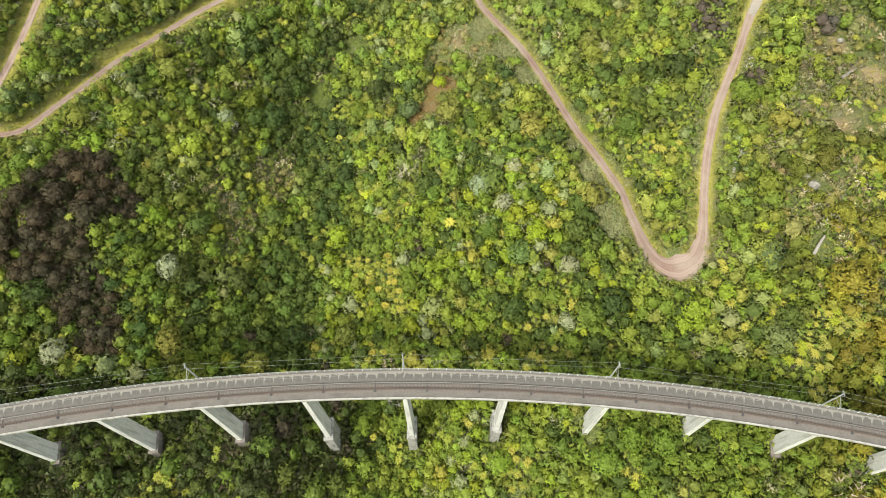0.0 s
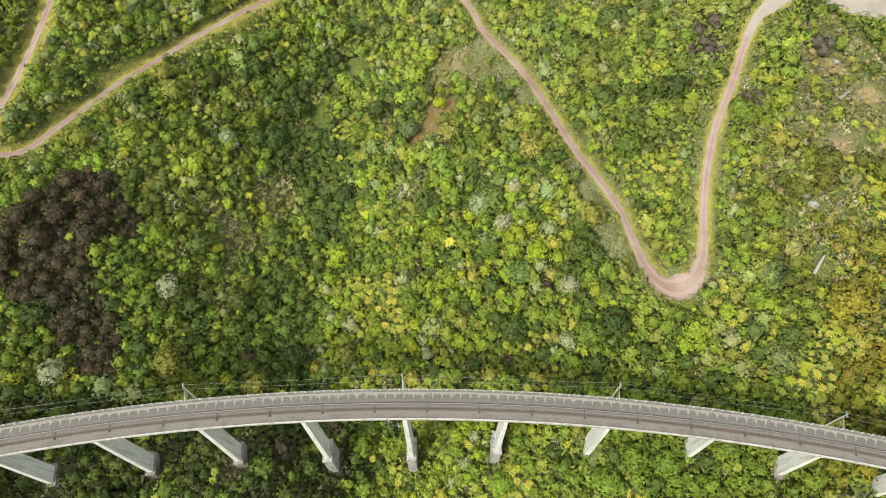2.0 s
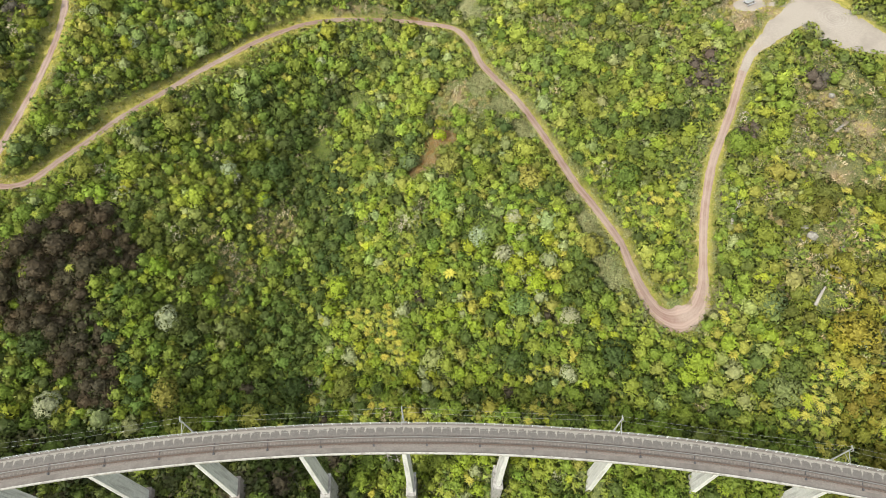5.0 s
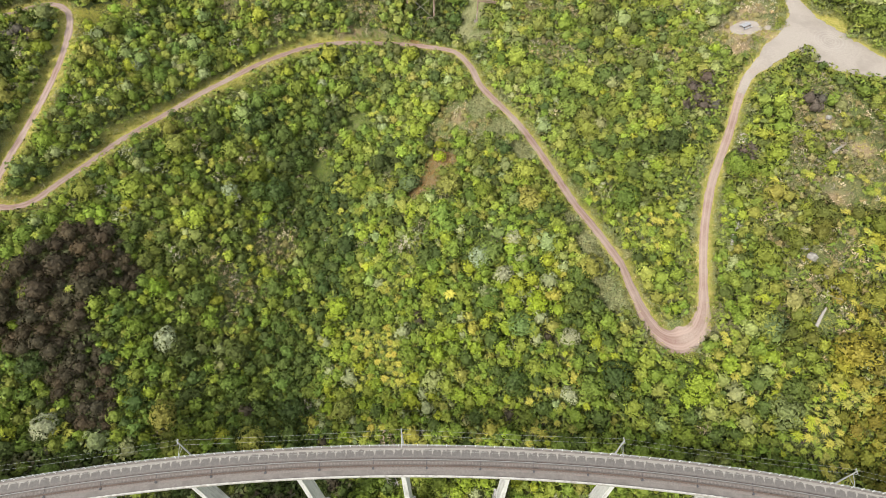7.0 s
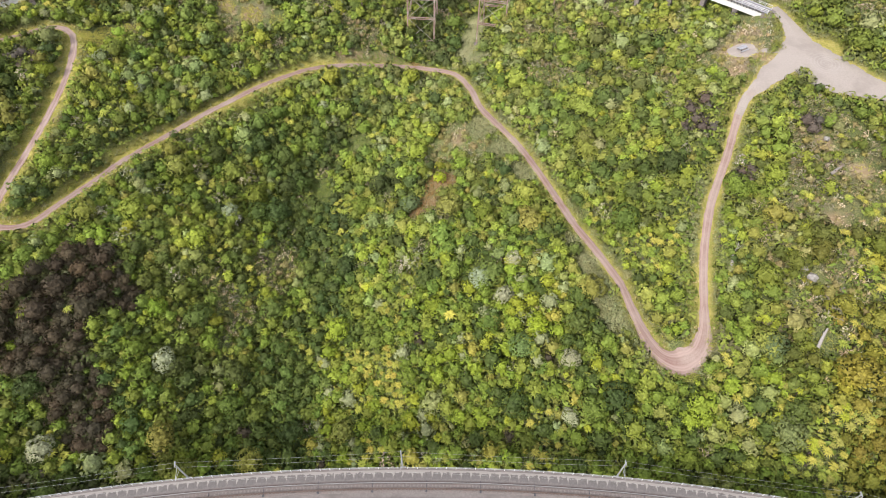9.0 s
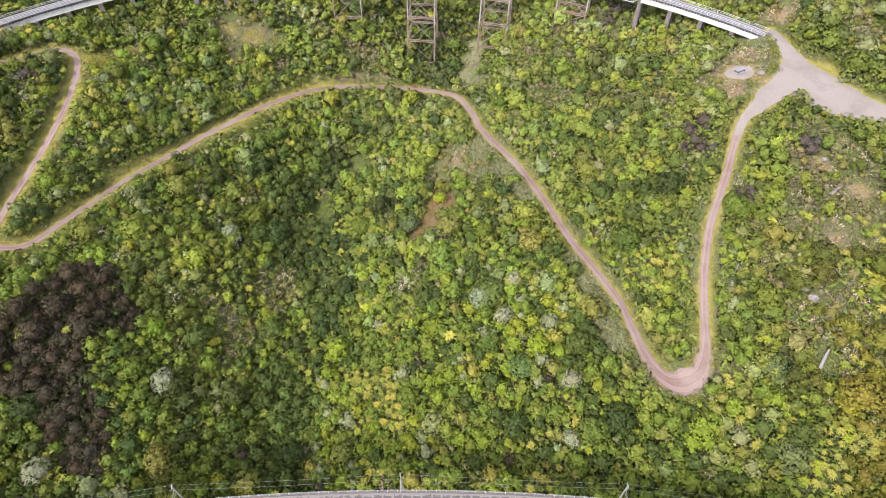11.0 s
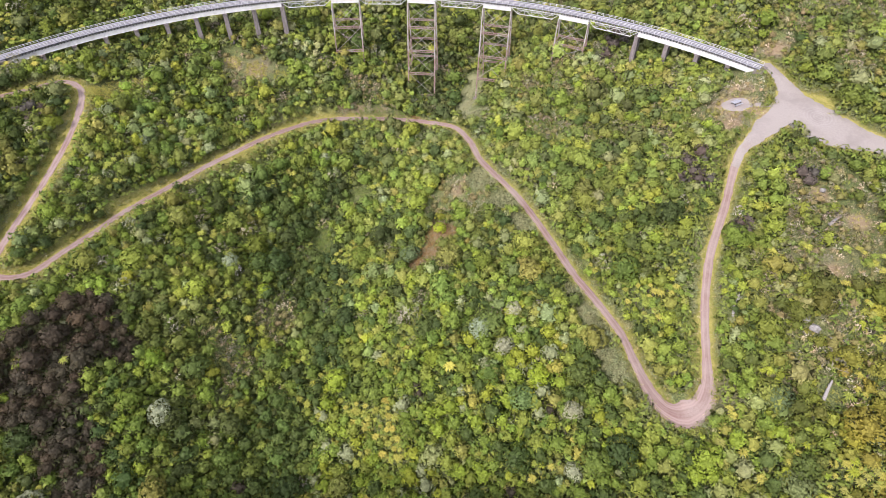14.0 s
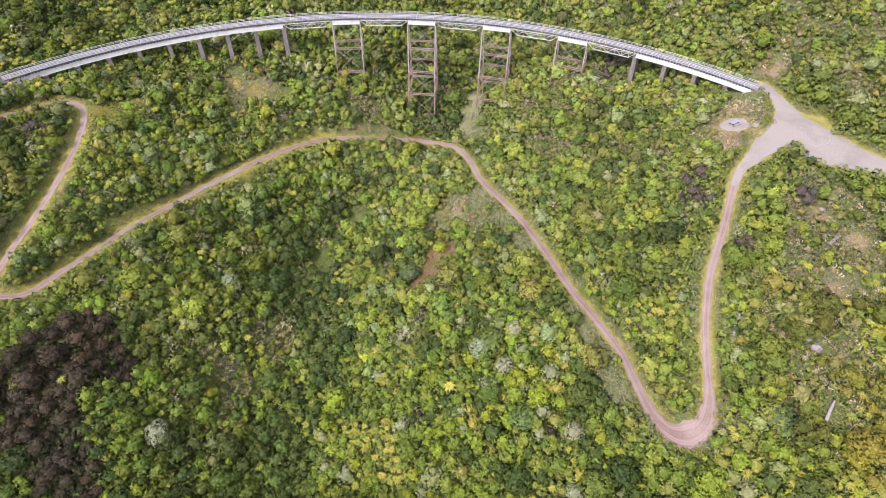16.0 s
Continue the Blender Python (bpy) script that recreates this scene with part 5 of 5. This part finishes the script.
def plant_singles():
    r = np.random.RandomState(9)
    for kind, spots, tint in (("grand", GREY_SHRUBS, (0.29, 0.32, 0.20)), ("twig", PALE_TWIGS, (0.46, 0.42, 0.40))):
        for x, y, s in spots:
            PLANTS[kind].append(((x, y, ground_at(x, y) + 1.3 * s), s, r.uniform(0, 6.28), vary(tint, r, 0.08)))
    for x, y, s, tint in ((91.5, 62.0, 4.6, (0.215, 0.185, 0.032)), (103.5, 70.0, 3.6, (0.25, 0.20, 0.035)), (104.5, 58.0, 3.8, (0.27, 0.205, 0.035)), (98.0, 51.0, 3.2, (0.25, 0.21, 0.035)),
                          (-1.0, 140.0, 2.0, (0.33, 0.40, 0.03)), (-10.0, 130.0, 3.0, (0.12, 0.16, 0.07)), (12.0, 84.0, 3.0, (0.10, 0.15, 0.03)), (-3.0, 84.0, 2.6, (0.17, 0.23, 0.03)),
                          (76.0, 70.0, 3.2, (0.09, 0.12, 0.05)), (24.0, 82.0, 3.0, (0.26, 0.33, 0.03)), (20.0, 76.0, 3.4, (0.13, 0.19, 0.06)), (-56.0, 122.0, 2.2, (0.27, 0.35, 0.03)), (-77.0, 90.0, 3.0, (0.17, 0.25, 0.03))):
        PLANTS["grand"].append(((x, y, ground_at(x, y) + 1.1 * s), s, r.uniform(0, 6.28), np.array(tint)))
    x, y = 1.8, 86.7
    PLANTS["fern"].append(((x, y, ground_at(x, y) + 5.2), 1.9, 0.3, np.array((0.40, 0.37, 0.07))))


def outlying_bush():
    """Bush on the slopes outside the view."""
    r = np.random.RandomState(15)
    gx, gy = [a.ravel() for a in np.meshgrid(np.arange(-330, 330, 11.5), np.arange(-150, 430, 11.5))]
    gx, gy = gx + r.uniform(-3, 3, len(gx)), gy + r.uniform(-3, 3, len(gy))
    out = ~((np.abs(gx) < 100 + 0.36 * gy) & (gy > -16) & (gy < 300))
    gx, gy = gx[out], gy[out]
    z, d, e = height(gx, gy)
    size = r.uniform(4.4, 6.8, len(gx))
    ok = (d > 2 + size) & (e > size)
    for bad in clear_of_lines(gx, gy, z, size, 2.2 * size):
        ok &= ~bad
    for i in np.nonzero(ok)[0]:
        PLANTS["far"].append(((gx[i], gy[i], z[i] + 0.5 * size[i]), size[i], r.uniform(0, 6.28), vary(blend(MID, OLIVE, r.uniform()), r)))


def plant_verges():
    """Long grass along the tracks and round the turning place."""
    r = np.random.RandomState(25)
    line = np.vstack([WAY[:, :2], PLACE[:, :2]])
    x = np.repeat(line[:, 0], 34) + r.normal(0, 4.2, len(line) * 34)
    y = np.repeat(line[:, 1], 34) + r.normal(0, 4.2, len(line) * 34)
    z, d, e = height(x, y)
    wide = 3.0 + 1.0 * value_noise(x / 6, y / 6, 41) + 0.5 * (x < -40)
    ok = (d > 1.2) & (e > 0.25) & ((d < wide) | (e < wide)) & (np.hypot(x - 56.4, y - 70.0) > 4.0)
    ok |= np.array([zone(a, b, OPEN_ZONE, 0) > 0 for a, b in zip(x, y)]) & (d > 1.5) & (e > 0.3)
    for i in np.nonzero(ok)[0]:
        t = r.uniform()
        tint = blend((0.20, 0.22, 0.05), (0.40, 0.34, 0.09) if x[i] < -40 else (0.30, 0.28, 0.10), t) if t < 0.85 else np.array((0.45, 0.38, 0.22))
        PLANTS["tuft"].append(((x[i], y[i], z[i] - 0.05), r.uniform(0.35, 0.75), r.uniform(0, 6.28), vary(tint, r, 0.15)))
    for cx, cy, rad in OPEN_ZONE:
        clay = abs(cx) < 12
        for _ in range(int(rad * rad * (4 if cx > 80 else 16))):
            a, q = r.uniform(0, 6.28), rad * math.sqrt(r.uniform())
            px, py = cx + q * math.cos(a), cy + q * math.sin(a)
            if cx > 80 and math.hypot(px - 92.3, py - 167.8) < 3.6:
                continue
            tint = blend((0.24, 0.125, 0.055), (0.26, 0.20, 0.075), r.uniform()) if clay else blend((0.12, 0.185, 0.04), (0.20, 0.23, 0.06), r.uniform()) if -60 < cx < 0 else blend((0.26, 0.28, 0.05), (0.42, 0.37, 0.10), r.uniform())
            add("tuft", px, py, ground_at(px, py) - 0.05, r.uniform(0.4, 0.8), r, tint)


plant_bush()
plant_singles()
plant_verges()
outlying_bush()

STUFF = {"broad": ("broadleaf_bush", "dense mixed green broadleaf bush covering the slopes", "bush"), "fine": ("tea_tree_scrub", "fine-leaved olive, grey and brown tea-tree scrub", "scrub"),
         "bushy": ("tea_tree_shrubs", "small fine-leaved olive and grey-green shrubs", "shrub"), "small": ("undergrowth", "low green undergrowth between the taller bush", "undergrowth"), "twig": ("dead_scrub", "pale half-dead twiggy shrubs", "scrub"),
         "fern": ("tree_ferns", "yellow-green tree ferns spread among the bush", "fern"), "tussock": ("tussock_grass", "tan and green tussock grass in openings", "grass"),
         "dusky": ("dark_tree_stand", "dense stand of dark brown-leaved trees", "tree"),
         "grand": ("large_shrubs", "large rounded grey, golden and dark green shrubs", "shrub"),
         "cover": ("ground_cover", "low leafy ferns and seedlings covering the bush floor", "undergrowth"),
         "low": ("roadside_scrub", "low olive and grey-green scrub beside the track", "scrub"), "far": ("outlying_bush", "green bush on the outlying slopes", "bush"),
         "tuft": ("verge_grass", "long yellow-green grass along the track edges", "grass"),
         "plume": ("grass_plumes", "cream plumes of tall tussock grass", "grass")}


def joined(kind, plants):
    """All the plants of a kind as one run of blades."""
    vs, fs, ts = [], [], []
    which = np.arange(len(plants)) % len(PROTO[kind])
    pos = np.array([p[0] for p in plants])
    size, turn = np.array([p[1] for p in plants]), np.array([p[2] for p in plants])
    tint = np.array([p[3] for p in plants])
    for k, (tris, face, shade) in enumerate(PROTO[kind]):
        m = which == k
        c, s = np.cos(turn[m])[:, None], np.sin(turn[m])[:, None]

        def turned(p):
            return np.stack([p[None, :, 0] * c - p[None, :, 1] * s, p[None, :, 0] * s + p[None, :, 1] * c, np.broadcast_to(p[None, :, 2], (len(c), len(p)))], 2)

        vs.append((turned(tris.reshape(-1, 3)) * size[m][:, None, None] + pos[m][:, None]).reshape(-1, 3, 3))
        fs.append(turned(face).reshape(-1, 3))
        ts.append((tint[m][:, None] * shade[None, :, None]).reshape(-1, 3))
    return np.vstack(vs), np.vstack(fs), np.vstack(ts)


PALETTE = [np.array(c) for c in (BRIGHT, MID, DEEP, LIME, OLIVE, GREY, GOLD, FERN_GREEN, BROWN)]
SINGLE = {
    "broad": ("broadleaf_tree", "rounded green broadleaf tree with a dense leafy crown", "tree", "broadleaf trees", 280, (20, 55)),
    "fern": ("tree_fern", "tree fern with a yellow-green star of arching fronds", "tree fern", "tree ferns", 260, (55, 62)),
    "fine": ("tea_tree", "fine-leaved olive tea tree with a bushy crown", "tree", "tea trees", 240, (-5, 62)),
}


def trunk_shape(name, thick, limbs, mat):
    """A tapered trunk of unit height with limbs reaching into the crown."""
    s = Shape().tube([(0, 0, -0.25), (0.03, 0.02, 0.45), (0, 0, 1.0)], [thick, thick * 0.75, thick * 0.45], 6)
    for k in range(limbs):
        a = 2 * math.pi * k / limbs + 0.4
        s.tube([(0, 0, 0.5 + 0.1 * k), (0.22 * math.cos(a), 0.22 * math.sin(a), 0.8), (0.45 * math.cos(a), 0.45 * math.sin(a), 1.1)], [thick * 0.5, thick * 0.35, thick * 0.15], 5)
    return s.data(name, mat)


def single_plants():
    """The plants nearest the viaduct stand as things of their own."""
    for kind, (name, label, category, group, count, centre) in SINGLE.items():
        plants = PLANTS[kind]
        order = sorted(range(len(plants)), key=lambda i: (plants[i][0][0] - centre[0]) ** 2 / 2 + (plants[i][0][1] - centre[1]) ** 2)[:count]
        trunk = trunk_shape("trunk", 0.09 if kind == "fern" else 0.07, 0 if kind == "fern" else 3, BARK)
        meshes = {}
        for i in order:
            (x, y, z), size, turn, tint = plants[i]
            c = min(range(len(PALETTE)), key=lambda q: float(np.abs(PALETTE[q] - tint).sum()))
            k = i % len(PROTO[kind])
            if (c, k) not in meshes:
                tris, face, shade = PROTO[kind][k]
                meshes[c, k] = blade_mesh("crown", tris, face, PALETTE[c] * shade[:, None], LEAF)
            g = ground_at(x, y)
            base = tagged(empty(name, pose(x, y, g, 0, 0, math.degrees(turn))), label, category, group)
            h = max(z - g, 0.5)
            part("trunk", trunk, base, place=Matrix.Diagonal((max(h, 1.2), max(h, 1.2), h, 1)))
            part("fronds" if kind == "fern" else "crown", meshes[c, k], base, place=pose(0, 0, h) @ Matrix.Diagonal((size, size, size, 1)))
        gone = set(order)
        PLANTS[kind] = [p for i, p in enumerate(plants) if i not in gone]


single_plants()
for kind, plants in PLANTS.items():
    name, label, category = STUFF[kind]
    tagged(new(name, blade_mesh(name, *joined(kind, plants), LEAF)), label, category, kind="stuff")


# ======== small things ========


def lump(seed, radius, squash=0.7):
    """An angular boulder."""
    r = np.random.RandomState(seed)
    bm = bmesh.new()
    bmesh.ops.create_icosphere(bm, subdivisions=2, radius=radius)
    shift = Vector(r.uniform(0, 9, 3))
    for v in bm.verts:
        v.co *= 1 + 0.45 * noise.noise(v.co * (1.5 / radius) + shift)
        v.co.z *= squash
    me = bpy.data.meshes.new("boulder")
    bm.to_mesh(me)
    bm.free()
    me.materials.append(ROCK)
    return me


def build_boulders():
    for k, (x, y, rad) in enumerate([(88.4, 90.0, 1.1), (89.6, 87.4, 1.25), (87.3, 86.6, 0.7), (92.6, 84.2, 0.9), (95.2, 83.6, 0.8), (104.0, 128.0, 0.8)]):
        ob = tagged(new("boulder", lump(k, rad)), "pale grey boulder standing among the scrub", "boulder", "boulders on the slope")
        ob.matrix_world = pose(x, y, ground_at(x, y) + rad * 0.9, 0, 0, 40 * k)


def build_logs():
    """Bleached fallen trunks and standing dead trees."""
    for x, y, length, turn, lean in ((86.0, 69.8, 5.2, 55, 20), (101.5, 116.0, 4.0, 30, 20), (72.0, 92.0, 3.2, 80, 35)):
        log = Shape().tube([(0, 0, 0), (length * 0.5, 0.1, 0.1), (length, 0, 0)], [0.42, 0.36, 0.22], 8).tube([(length * 0.6, 0, 0.1), (length * 0.75, 0.6, 0.5)], [0.14, 0.05], 5)
        ob = tagged(new("fallen_log", log.data("fallen_log", DEAD_WOOD)), "bleached fallen log with a broken branch on the slope", "log")
        ob.matrix_world = pose(x, y, ground_at(x, y) + 1.6, 0, -lean, turn)
    r = random.Random(4)
    for x, y, tall in ((-14.5, 45.5, 9.0), (-11.9, 45.0, 7.0), (73.0, 95.5, 5.0), (-50, 128.5, 5.0), (-36, 52.0, 6.0)):
        s = Shape().tube([(0, 0, -0.5), (0.1, 0.1, tall * 0.5), (0, 0.2, tall)], [0.16, 0.11, 0.04], 6)
        for k in range(9):
            a, z = r.uniform(0, 6.28), tall * r.uniform(0.45, 0.95)
            q = r.uniform(0.9, 2.0)
            s.tube([(0.05, 0.1, z), (q * 0.5 * math.cos(a), q * 0.5 * math.sin(a), z + q * 0.3), (q * math.cos(a), q * math.sin(a), z + q * 0.75)], [0.06, 0.045, 0.02], 4)
        ob = tagged(empty("dead_tree", pose(x, y, ground_at(x, y))), "leafless bleached dead tree with bare branches", "tree")
        part("trunk", s.data("trunk", DEAD_WOOD), ob)


def build_picnic_table():
    """A picnic table with benches on a trodden clearing."""
    x, y = 92.3, 167.8
    base = tagged(empty("picnic_table", pose(x, y, ground_at(x, y) + 0.12, 0, 0, 28) @ Matrix.Diagonal((1.4, 1.25, 1.1, 1))), "weathered grey timber picnic table with attached benches", "table")
    board = Shape().box((-1.15, -0.07, -0.025), (1.15, 0.07, 0.025)).data("tabletop_board", GREY_TIMBER)
    for k in range(5):
        part("tabletop_board", board, base, place=pose(0, -0.32 + 0.16 * k, 0.76))
    for side in (-1, 1):
        for k in (0, 1):
            part("bench_board", board, base, place=pose(0, side * (0.78 + 0.16 * k), 0.46))
    frame_ = Shape().beam((0, -0.35, 0.73), (0, -0.75, 0.0), 0.1).beam((0, 0.35, 0.73), (0, 0.75, 0.0), 0.1).beam((0, -0.98, 0.42), (0, 0.98, 0.42), 0.09).beam((0, -0.36, 0.70), (0, 0.36, 0.70), 0.08)
    me = frame_.data("leg_frame", DARK_TIMBER)
    for q in (-0.8, 0.8):
        part("leg_frame", me, base, place=pose(q, 0, 0))
    n = 28
    verts = [(x, y, ground_at(x, y) + 0.10)]
    for k in range(n):
        a = 2 * math.pi * k / n
        q = 3.5 * (1 + 0.2 * noise.noise((math.cos(a) * 1.5, math.sin(a) * 1.5, 3.0)))
        px, py = x + q * 1.2 * math.cos(a), y + q * math.sin(a)
        verts.append((px, py, ground_at(px, py) + 0.08))
    me = mesh_of("clearing", verts, [(0, 1 + k, 1 + (k + 1) % n) for k in range(n)], GRAVEL)
    tagged(new("picnic_clearing", me), "trodden pale gravel clearing round the picnic table", "gravel area", kind="structure")


build_boulders()
build_logs()
build_picnic_table()
